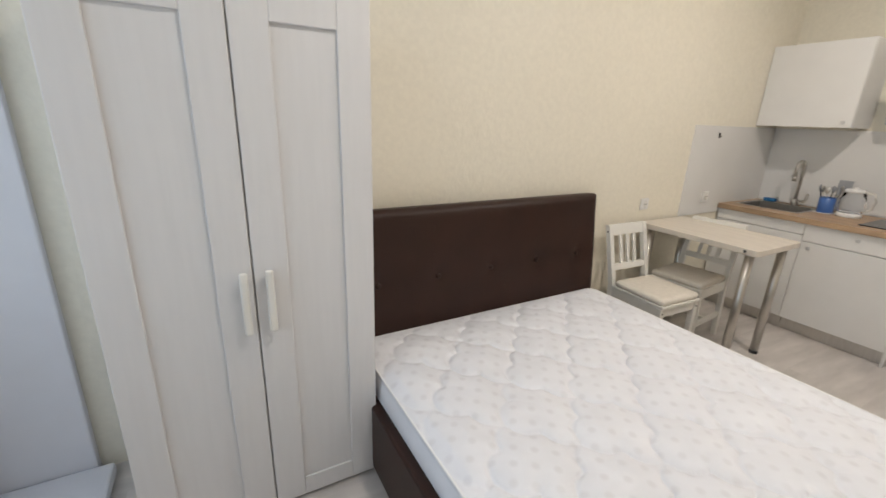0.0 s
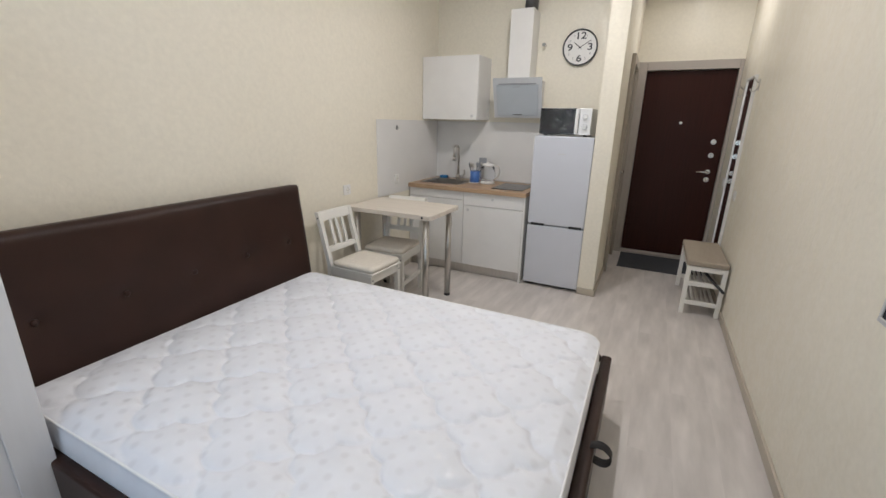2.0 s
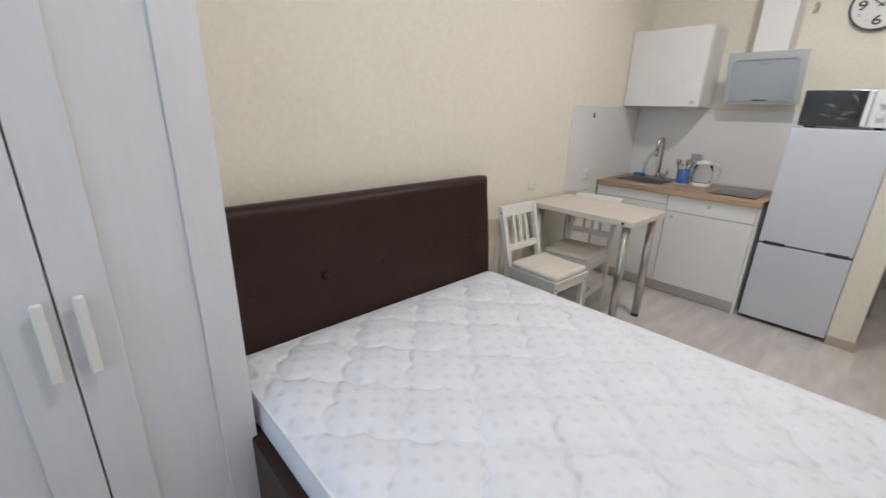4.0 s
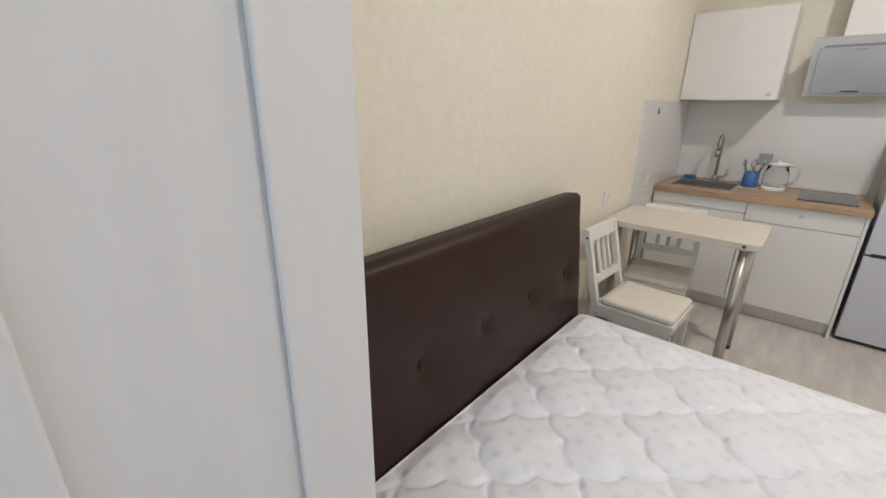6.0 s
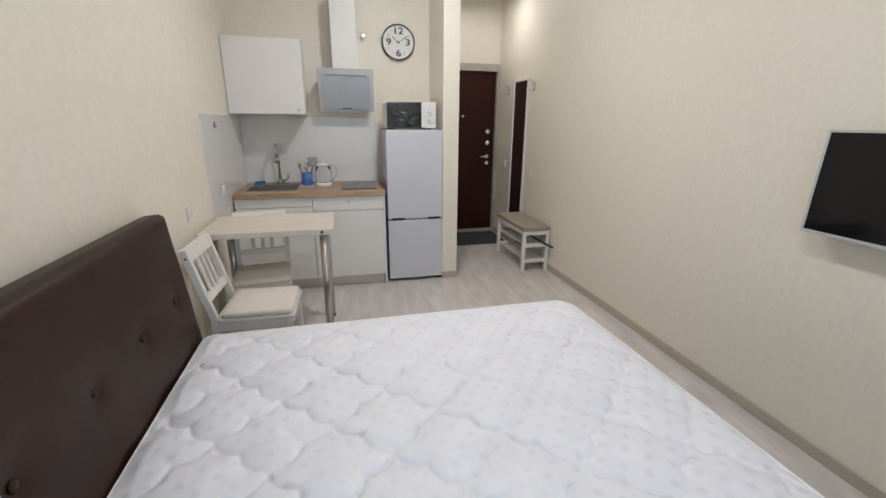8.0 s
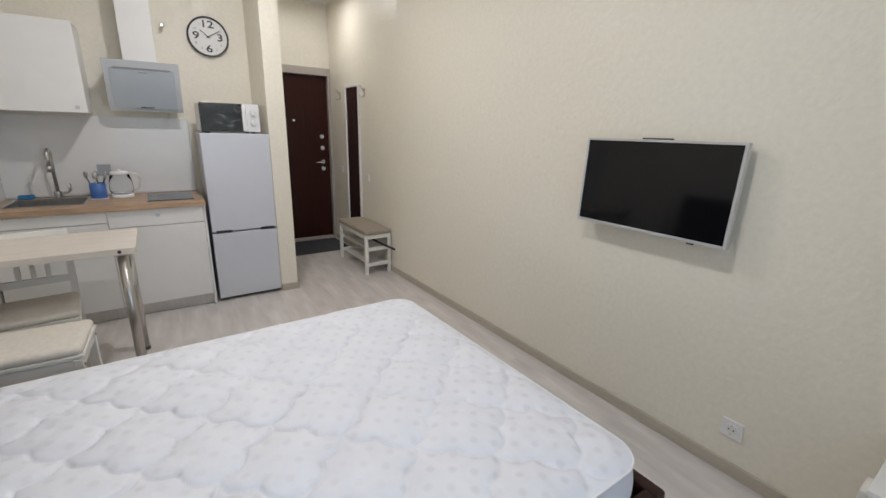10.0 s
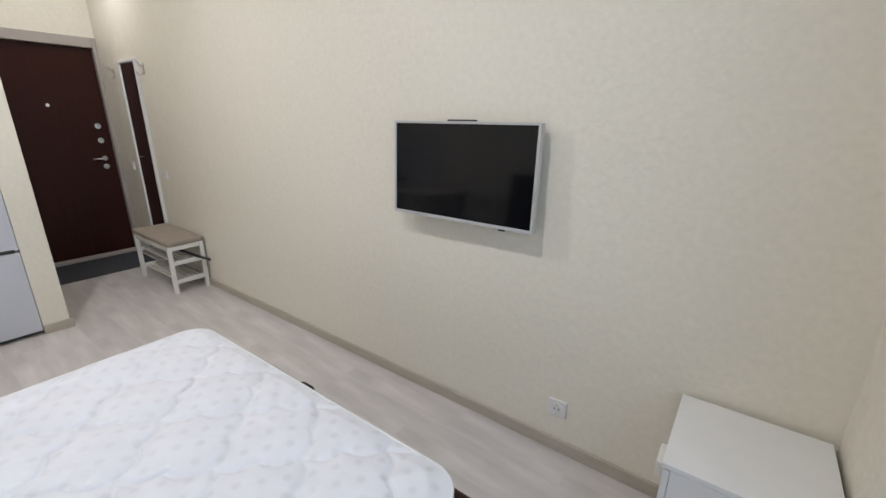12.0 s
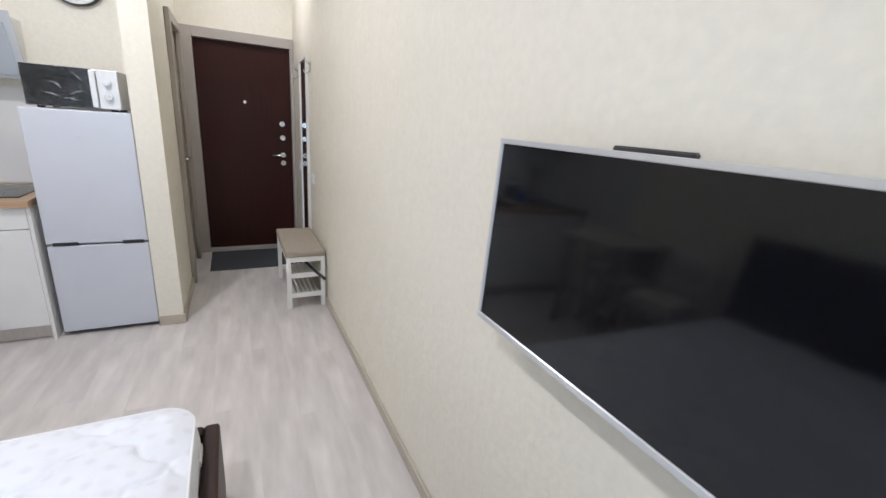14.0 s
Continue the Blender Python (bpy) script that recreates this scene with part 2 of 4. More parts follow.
def bx(name, parent, x, y, z, material, bevel=0.003, seg=2):
    """A bevelled block given in the room's axes, laid under its thing."""
    o = base_of(parent)
    bm = bmesh.new()
    box_into(bm, (x[0] - o.x, x[1] - o.x), (y[0] - o.y, y[1] - o.y), (z[0] - o.z, z[1] - o.z), bevel, seg)
    return finish(name, bm, material, parent)


def blocks(name, parent, list_of, material, bevel=0.003):
    o = base_of(parent)
    bm = bmesh.new()
    for x, y, z in list_of:
        box_into(bm, (x[0] - o.x, x[1] - o.x), (y[0] - o.y, y[1] - o.y), (z[0] - o.z, z[1] - o.z), bevel, 1)
    return finish(name, bm, material, parent)


def cyl(name, parent, a, b, r, material, r2=None, n=24, bevel=0.0):
    o = base_of(parent)
    a, b = Vector(a) - o, Vector(b) - o
    bm = bmesh.new()
    bmesh.ops.create_cone(bm, cap_ends=True, segments=n, radius1=r, radius2=r if r2 is None else r2, depth=(b - a).length)
    if bevel:
        es = [e for e in bm.edges if len(e.link_faces) == 2 and any(len(f.verts) > 4 for f in e.link_faces)]
        bmesh.ops.bevel(bm, geom=es, offset=bevel, segments=2, affect="EDGES", profile=0.5)
    m = Matrix.Translation((a + b) / 2) @ (b - a).to_track_quat("Z", "Y").to_matrix().to_4x4()
    bmesh.ops.transform(bm, matrix=m, verts=bm.verts)
    ob = finish(name, bm, material, parent)
    for p in ob.data.polygons:
        p.use_smooth = len(p.vertices) == 4
    return ob


def tube(name, parent, pts, r, material, n=10):
    """A bent round bar through the points."""
    o = base_of(parent)
    pts = [Vector(p) - o for p in pts]
    bm = bmesh.new()
    rings = []
    for i, p in enumerate(pts):
        d = (pts[min(i + 1, len(pts) - 1)] - pts[max(i - 1, 0)]).normalized()
        q = d.to_track_quat("Z", "Y")
        rings.append([bm.verts.new(p + q @ Vector((r * math.cos(2 * math.pi * k / n), r * math.sin(2 * math.pi * k / n), 0))) for k in range(n)])
    for a, b in zip(rings, rings[1:]):
        for k in range(n):
            bm.faces.new((a[k], a[(k + 1) % n], b[(k + 1) % n], b[k]))
    bm.faces.new(rings[0][::-1])
    bm.faces.new(rings[-1])
    return finish(name, bm, material, parent, smooth=True)


def lathe(name, parent, centre, profile, material, n=32):
    o = base_of(parent)
    c = Vector(centre) - o
    bm = bmesh.new()
    rings = [[bm.verts.new(c + Vector((r * math.cos(2 * math.pi * k / n), r * math.sin(2 * math.pi * k / n), z))) for k in range(n)] for r, z in profile]
    for a, b in zip(rings, rings[1:]):
        for k in range(n):
            bm.faces.new((a[k], a[(k + 1) % n], b[(k + 1) % n], b[k]))
    bm.faces.new(rings[0][::-1])
    bm.faces.new(rings[-1])
    return finish(name, bm, material, parent, smooth=True)


def thing(name, loc, label, category, group=""):
    ob = new(name)
    ob.empty_display_size = 0.1
    ob.location = loc
    return tagged(ob, label, category, group)


def structure(ob, label):
    return tagged(ob, label, kind="structure")


# ---- structure ----
def build_shell():
    floor = structure(bx("floor", None, (WIN_X - 0.1, DOOR_X + 0.3), (-0.12, WALL_Y + 0.12), (-0.12, -0.012), M_BASE, 0), "whitewashed laminate plank floor along the room")
    wall = structure(bx("wall_south", None, (WIN_X - 0.1, DOOR_X + 0.3), (-0.12, 0), (-0.012, CEIL), M_WALL, 0), "cream textured wallpaper wall behind the television")
    structure(bx("wall_north", None, (WIN_X - 0.1, BACK_X + 0.12), (WALL_Y, WALL_Y + 0.12), (-0.012, CEIL), M_WALL, 0), "cream textured wallpaper wall behind the headboard")
    structure(bx("wall_kitchen", None, (BACK_X, BACK_X + 0.12), (1.115, WALL_Y), (-0.012, CEIL), M_WALL, 0), "cream wall behind the kitchenette")
    # partition between kitchenette and hall, with the bathroom door's opening
    structure(blocks("wall_partition", None, [
        ((3.0, 3.80), (0.975, 1.115), (-0.012, CEIL)), ((4.44, DOOR_X), (0.975, 1.115), (-0.012, CEIL)),
        ((3.80, 4.44), (0.975, 1.115), (2.03, CEIL))], M_WALL, 0), "cream wallpaper partition ending beside the fridge")
    # entrance wall with opening
    structure(blocks("wall_entrance", None, [
        ((DOOR_X, DOOR_X + 0.12), (0.90, 1.115), (-0.012, CEIL)), ((DOOR_X, DOOR_X + 0.12), (0.0, 0.90), (2.06, CEIL))], M_WALL, 0), "cream wall above the entrance door")
    bx("stair_hall_back", None, (DOOR_X + 0.16, DOOR_X + 0.2), (-0.1, 1.1), (-0.012, CEIL), M_DARK, 0)
    structure(bpy.data.objects["stair_hall_back"], "dark plain wall closing the doorway behind the entrance door")
    # window side
    structure(bx("wall_pier", None, (WIN_X - 0.1, PIER_X), (0.0, 0.58), (-0.012, CEIL), M_WALL, 0), "cream wallpaper pier beside the window niche")
    structure(bx("ceiling", None, (WIN_X - 0.1, DOOR_X + 0.3), (-0.12, WALL_Y + 0.12), (CEIL, CEIL + 0.1), M_CEIL, 0), "plain matt off-white ceiling")
    # bathroom beyond the partition, closed off
    structure(bx("wall_bathroom", None, (3.70, DOOR_X + 0.12), (1.30, 1.36), (-0.012, CEIL), M_WALL, 0), "plain wall closing the space behind the bathroom door")
    # baseboards
    for k, (x, y) in enumerate([((PIER_X, 4.60), (0.0, 0.014)), ((-1.0, 2.95), (WALL_Y - 0.014, WALL_Y)), ((2.986, 3.0), (0.961, 1.115)), ((3.0, 3.74), (0.961, 0.975))]):
        o = bx("baseboard", None, x, y, (0, 0.062), M_BASE, 0.004)
        structure(o, "greige moulded baseboard along the wall foot")
    # window: white plastic unit filling the niche
    win = structure(thing("window_1", (WIN_X, 1.5, 0), "", ""), "white plastic window unit with clear panes")
    y0, y1 = 0.58, WALL_Y - 0.045
    f = [((WIN_X - 0.07, WIN_X), (y0, y0 + 0.08), (0, CEIL)), ((WIN_X - 0.07, WIN_X), (2.73, y1), (0, CEIL)), ((WIN_X - 0.07, WIN_X), (1.62, 1.72), (0.1, 2.5)),
         ((WIN_X - 0.07, WIN_X), (y0 + 0.08, 2.73), (2.5, CEIL)), ((WIN_X - 0.07, WIN_X), (y0 + 0.08, 1.62), (0, 0.74)), ((WIN_X - 0.07, WIN_X), (1.72, 2.73), (0, 0.1))]
    blocks("frame", win, f, M_PVC, 0.006)
    bx("sill", win, (WIN_X, WIN_X + 0.14), (y0, 1.60), (0.74, 0.77), M_PVC, 0.006)
    bx("threshold", win, (WIN_X, -1.19), (1.72, y1), (0, 0.05), M_PVC, 0.01)
    bx("reveal", win, (WIN_X - 0.07, -1.245), (y1 + 0.002, WALL_Y - 0.001), (0, CEIL), M_PVC, 0.006)
    for a, b in ((y0 + 0.08, 1.62), (1.72, 2.73)):
        p = bx("pane", win, (WIN_X - 0.045, WIN_X - 0.035), (a, b), (0.74 if b < 1.7 else 0.1, 2.5), M_GLASS, 0)
        p.visible_shadow = False
    # floor planks
    w, L = 0.192, 1.285
    shared = {}
    row = 0
    y = 0.0
    while y < WALL_Y - 0.01:
        yw = min(w, WALL_Y - y)
        x = WIN_X - ((row * 0.437) % 1.0) * L
        while x < DOOR_X:
            a, b = max(x, WIN_X), min(x + L, DOOR_X + 0.05)
            if b - a > 0.03:
                key = (round(b - a, 3), round(yw, 3))
                if key not in shared:
                    bm = bmesh.new()
                    box_into(bm, (0, key[0]), (0, key[1]), (-0.011, 0), 0.0004, 1)
                    me = bpy.data.meshes.new("plank")
                    bm.to_mesh(me)
                    bm.free()
                    me.materials.append(M_PLANK)
                    shared[key] = me
                p = new("plank", shared[key])
                p.location = (a, y, 0)
                p.parent = floor
            x += L
        y += w
        row += 1


def build_entrance_door():
    D = structure(thing("door_1", (DOOR_X, 0.45, 0), "", ""), "closed dark brown steel entrance door with chrome locks")
    x0 = DOOR_X
    blocks("frame", D, [((x0 - 0.02, x0 + 0.1), (0.868, 0.960), (0, 2.12)), ((x0 - 0.02, x0 + 0.1), (0.001, 0.034), (0, 2.12)),
                        ((x0 - 0.02, x0 + 0.1), (0.034, 0.868), (2.032, 2.12)), ((x0 - 0.004, x0 + 0.1), (0.034, 0.868), (0.0, 0.035))], M_DOORFRAME, 0.004)
    bx("leaf", D, (x0 + 0.03, x0 + 0.09), (0.036, 0.866), (0.037, 2.03), M_DOOR, 0.006)
    f = x0 + 0.03
    cyl("peephole", D, (f, 0.462, 1.505), (f - 0.012, 0.462, 1.505), 0.016, M_CHROME, bevel=0.003)
    for z in (1.318, 1.178, 0.922):
        cyl("lock_rosette", D, (f, 0.125, z), (f - 0.014, 0.125, z), 0.028, M_CHROME, bevel=0.004)
        bx("lock_knob", D, (f - 0.03, f - 0.013), (0.119, 0.131), (z - 0.018, z + 0.018), M_CHROME, 0.003)
    cyl("handle_rosette", D, (f, 0.125, 1.005), (f - 0.014, 0.125, 1.005), 0.026, M_CHROME, bevel=0.004)
    tube("lever", D, [(f - 0.01, 0.125, 1.005), (f - 0.05, 0.125, 1.005), (f - 0.055, 0.14, 1.005), (f - 0.055, 0.235, 1.003)], 0.009, M_CHROME)


def build_bathroom_door():
    D = structure(thing("door_2", (4.12, 0.975, 0), "", ""), "closed grey oak interior door with chrome lever")
    blocks("casing", D, [((3.745, 3.82), (0.940, 0.975), (0, 2.09)), ((4.42, 4.495), (0.940, 0.975), (0, 2.09)), ((3.82, 4.42), (0.940, 0.975), (2.015, 2.09))], M_GREYDOOR, 0.004)
    bx("leaf", D, (3.822, 4.418), (0.985, 1.025), (0.008, 2.013), M_GREYDOOR, 0.003)
    cyl("handle_rosette", D, (3.875, 0.985, 1.02), (3.875, 0.972, 1.02), 0.026, M_CHROME, bevel=0.004)
    tube("lever", D, [(3.875, 0.975, 1.02), (3.875, 0.928, 1.02), (3.885, 0.922, 1.02), (3.985, 0.922, 1.02)], 0.009, M_CHROME)
    cyl("latch_rosette", D, (3.875, 0.985, 0.95), (3.875, 0.970, 0.95), 0.024, M_CHROME, bevel=0.004)


build_shell()
build_entrance_door()
build_bathroom_door()
for lx, ly in SPOTS:
    T = thing("ceiling_downlight", (lx, ly, CEIL), "round white recessed ceiling downlight, switched on", "ceiling light", "ceiling downlights")
    lathe("ring", T, (lx, ly, CEIL), [(0.055, -0.002), (0.052, -0.012), (0.046, -0.014), (0.044, -0.006)], M_WHITE)
    cyl("diffuser", T, (lx, ly, CEIL - 0.001), (lx, ly, CEIL - 0.006), 0.043, M_GLOW)


# ---- sleeping corner ----
def build_wardrobe():
    x0, x1, y0, y1, H = -1.035, -0.228, 2.33, WALL_Y - 0.02, 1.80
    W = thing("wardrobe", ((x0 + x1) / 2, (y0 + y1) / 2, 0), "white two-door wardrobe with framed panels, doors closed", "wardrobe")
    bx("body", W, (x0, x1), (y0 + 0.021, y1), (0.0, H), M_WARDROBE, 0.003)
    mid = -0.628
    for a, b, inner in ((x0 + 0.002, mid - 0.0025, 1), (mid + 0.0025, x1 - 0.002, 0)):
        o = base_of(W)
        st = 0.104
        bm = bmesh.new()
        z0, z1 = 0.02, H - 0.01
        pz0, pz1 = 0.10, 1.685
        box_into(bm, (a - o.x, b - o.x), (y0 + 0.010 - o.y, y0 + 0.020 - o.y), (z0, z1), 0.001, 1)
        for xx, zz in (((a, a + st), (z0, z1)), ((b - st, b), (z0, z1)), ((a + st, b - st), (z0, pz0)), ((a + st, b - st), (pz1, z1))):
            box_into(bm, (xx[0] - o.x, xx[1] - o.x), (y0 - o.y, y0 + 0.0095 - o.y), zz, 0.0030, 2)
        finish("door", bm, M_WARDROBE, W)
        hx = (b - 0.028) if inner else (a + 0.042)
        H_ = bx("handle", W, (hx - 0.012, hx + 0.012), (y0 - 0.032, y0 - 0.016), (0.762, 0.975), M_PAINTED, 0.007, 3)
        for z in (0.795, 0.94):
            cyl("handle_foot", W, (hx, y0, z), (hx, y0 - 0.02, z), 0.006, M_PAINTED)


def rounded_outline(x0, x1, y0, y1, r, per_side=150, per_corner=14, head=None):
    pts = []
    h = head or r
    cs = [(x1 - h, y1 - h, 0, h), (x0 + h, y1 - h, 90, h), (x0 + r, y0 + r, 180, r), (x1 - r, y0 + r, 270, r)]
    for i, (cx, cy, a0, q) in enumerate(cs):
        arc = [(cx + q * math.cos(radians(a0 + 90 * k / per_corner)), cy + q * math.sin(radians(a0 + 90 * k / per_corner))) for k in range(per_corner + 1)]
        nx, ny, na, nq = cs[(i + 1) % 4]
        nxt = (nx + nq * math.cos(radians(na)), ny + nq * math.sin(radians(na)))
        pts += arc
        last = arc[-1]
        pts += [(last[0] + (nxt[0] - last[0]) * k / per_side, last[1] + (nxt[1] - last[1]) * k / per_side) for k in range(1, per_side)]
    return pts


def quilt(x, y):
    """Height of the quilted top: puffed ogee cells between stitched wavy lines."""
    u = x / 0.34 + y / 0.36
    v = x / 0.34 - y / 0.36
    uu = u + 0.10 * abs(math.sin(2 * math.pi * v)) + 0.03 * noise.noise(Vector((x * 4, y * 4, 0)))
    vv = v + 0.10 * abs(math.sin(2 * math.pi * u)) + 0.03 * noise.noise(Vector((x * 4, y * 4, 5)))
    a, b = abs(math.sin(math.pi * uu)), abs(math.sin(math.pi * vv))
    return 0.024 * (a * b) ** 0.36 - 0.004 * math.exp(-(min(a, b) / 0.10) ** 2) + 0.005 * noise.noise(Vector((x * 3, y * 3, 1.7))) + 0.0025 * noise.noise(Vector((x * 22, y * 22, 3.1)))


def build_bed():
    x0, x1, y0, y1 = -0.24, 1.385, 0.700, 2.80
    B = thing("bed_frame", ((x0 + x1) / 2, (y0 + y1) / 2, 0), "dark brown leatherette storage bed frame with tall headboard", "bed")
    t = 0.05
    bx("footboard", B, (x0, x1), (y0, y0 + t), (0.03, 0.335), M_LEATHER, 0.012, 3)
    bx("side_rail", B, (x1 - t, x1), (y0 + t, 2.66), (0.03, 0.335), M_LEATHER, 0.012, 3)
    bx("side_rail", B, (x0, x0 + t), (y0 + t, 2.66), (0.03, 0.335), M_LEATHER, 0.012, 3)
    bx("slatted_base", B, (x0 + t, x1 - t), (y0 + t, 2.66), (0.18, 0.258), M_GREYP, 0.004)
    for xa in (x0 + 0.04, x1 - 0.1):
        for ya in (y0 + 0.05, 2.55):
            bx("foot", B, (xa, xa + 0.06), (ya, ya + 0.06), (0, 0.032), M_DARK)
    # upholstered headboard, leaning back a little: padded front with two rows of sunk buttons
    o = base_of(B)
    half, hz = 0.815, 0.985
    cols = [-0.65 + k * 0.325 for k in range(5)]
    btn = [(c, z) for z in (0.63, 0.33) for c in cols]
    bm = bmesh.new()
    nx, nz = 150, 90
    g = []
    for j in range(nz + 1):
        line = []
        for i in range(nx + 1):
            x, z = -half + 2 * half * i / nx, hz * j / nz
            e = min(x + half, half - x, hz - z, 0.05) / 0.05
            y = 0.035 * (1 - math.sqrt(max(0, 1 - (1 - e) ** 2)))
            for bx_, bz_ in btn:
                d = math.hypot(x - bx_, z - bz_)
                if d < 0.2:
                    y += 0.008 * math.exp(-(d / 0.03) ** 2) + 0.007 * math.exp(-(d / 0.075) ** 2)
            y += 0.004 * noise.noise(Vector((x * 5, z * 5, 0.3))) + 0.006 * noise.noise(Vector((x * 3.0, z * 14, 2.0))) * max(0, (z - 0.8) * 5)
            line.append(bm.verts.new((x, y, z)))
        g.append(line)
    for j in range(nz):
        for i in range(nx):
            bm.faces.new((g[j][i], g[j][i + 1], g[j + 1][i + 1], g[j + 1][i]))
    hm = pose(0.582 - o.x, 2.630 - o.y, 0.06, -6, 0, 0.6)
    finish("headboard_padding", bm, M_LEATHER, B, smooth=True).matrix_basis = hm
    bm = bmesh.new()
    box_into(bm, (-half, half), (0.03, 0.10), (0, hz + 0.001), 0.012, 3)
    finish("headboard", bm, M_LEATHER, B).matrix_basis = hm
    for c, z in btn:
        b = lathe("button", B, o, [(0.015, 0.0), (0.013, 0.004), (0.006, 0.007)], M_LEATHER, 16)
        b.matrix_basis = hm @ pose(c, 0.0135, z, 90, 0, 0)
    # webbing loop that lifts the base
    lx, ly = 0.69, 0.708
    knots = [(lx, ly + 0.01, 0.335), (lx, ly - 0.028, 0.352), (lx, ly - 0.062, 0.33), (lx, ly - 0.07, 0.30), (lx, ly - 0.05, 0.275), (lx, ly - 0.012, 0.28), (lx, ly + 0.006, 0.295)]
    smooth_loop = [knots[0]] + [tuple(Vector(a).lerp(Vector(b), f)) for a, b in zip(knots, knots[1:]) for f in (0.25, 0.75)] + [knots[-1]]
    pts = [tuple(Vector(a).lerp(Vector(b), f)) for a, b in zip(smooth_loop, smooth_loop[1:]) for f in (0.25, 0.75)]
    bm = bmesh.new()
    prev = None
    for p in pts:
        q = Vector(p) - o
        row = [bm.verts.new(q + Vector((dx, 0, 0))) for dx in (-0.02, 0.02)]
        if prev:
            bm.faces.new((prev[0], prev[1], row[1], row[0]))
        prev = row
    s = finish("pull_strap", bm, M_STRAP, B, smooth=True)
    md = s.modifiers.new("thick", "SOLIDIFY")
    md.thickness = 0.003
    B.matrix_basis = turned(B.location, 0.3)


def turned(loc, degrees, pivot=(0.5, 0.70, 0)):
    """The pose of a thing that stands a little askew, turned about the bed's foot."""
    p = Vector(pivot)
    rot = Matrix.Rotation(radians(degrees), 4, "Z")
    return Matrix.Translation(p + rot @ (Vector(loc) - p)) @ rot


def build_mattress():
    x0, x1, y0, y1, zb, zt = -0.195, 1.368, 0.750, 2.668, 0.259, 0.446
    cx, cy = (x0 + x1) / 2, (y0 + y1) / 2
    M = thing("mattress", (cx, cy, zb), "bare white quilted mattress on the bed frame", "mattress")
    out = rounded_outline(x0 - cx, x1 - cx, y0 - cy, y1 - cy, 0.11, head=0.05)
    n = len(out)
    hgt = zt - zb
    bm = bmesh.new()
    rings = []
    # side wall, slightly bulged
    for k in range(9):
        f = k / 8
        inset = 0.010 - 0.010 * math.sin(math.pi * f)
        sc = 1 - inset / 0.8
        rings.append([bm.verts.new((p[0] * sc, p[1] * sc, hgt * f)) for p in out])
    top = 140
    for k in range(1, top + 1):
        f = 1 - (k / top) ** 1.0 * 0.995
        ring = []
        for p in out:
            x, y = p[0] * f, p[1] * f
            d = (1 - f) * 0.75
            crown = 0.016 * min(1, d / 0.12)
            ring.append(bm.verts.new((x, y, hgt + crown + quilt(x, y) * min(1, d / 0.05))))
        rings.append(ring)
    for a, b in zip(rings, rings[1:]):
        for k in range(n):
            bm.faces.new((a[k], a[(k + 1) % n], b[(k + 1) % n], b[k]))
    bm.faces.new(rings[0][::-1])
    bm.faces.new(rings[-1])
    finish("ticking", bm, M_TICKING, M, smooth=True)
    for z in (0.006, hgt + 0.001):
        r = 0.005
        bm = bmesh.new()
        prs = []
        for p in out:
            d = Vector((p[0], p[1], 0)).normalized()
            sc = 1 - 0.008 / 0.8
            c = Vector((p[0] * sc, p[1] * sc, z))
            prs.append([bm.verts.new(c + d * r * math.cos(a) + Vector((0, 0, r * math.sin(a)))) for a in (0, 1.05, 2.09, 3.14, 4.19, 5.24)])
        for i in range(n):
            a, b = prs[i], prs[(i + 1) % n]
            for k in range(6):
                bm.faces.new((a[k], a[(k + 1) % 6], b[(k + 1) % 6], b[k]))
        finish("piping", bm, M_PIPING, M, smooth=True)
    # small label loop at the foot end
    bx("side_handle", M, (1.17, 1.25), (y0 - 0.006, y0 + 0.004), (0.34, 0.365), M_PIPING, 0.002)
    M.matrix_basis = turned(M.location, 0.5)


def build_nightstand():
    x0, x1, y0, y1, H = -1.015, -0.618, 0.018, 0.404, 0.500
    N = thing("nightstand", ((x0 + x1) / 2, (y0 + y1) / 2, 0), "small white drawer chest with moulded pulls", "nightstand")
    bx("top", N, (x0, x1 + 0.004), (y0, y1), (H - 0.018, H), M_WHITE, 0.002)
    bx("body", N, (x0, x1 - 0.02), (y0 + 0.002, y1 - 0.002), (0.0, H - 0.019), M_WHITE, 0.002)
    for k in range(2):
        z0, z1 = 0.045 + k * 0.218, 0.045 + k * 0.218 + 0.213
        bx("drawer_front", N, (x1 - 0.019, x1), (y0 + 0.004, y1 - 0.004), (z0, z1), M_WHITE, 0.002)
        bx("drawer_pull", N, (x1, x1 + 0.022), (0.27, 0.36), (z1 - 0.075, z1 - 0.012), M_PAINTED, 0.008, 3)


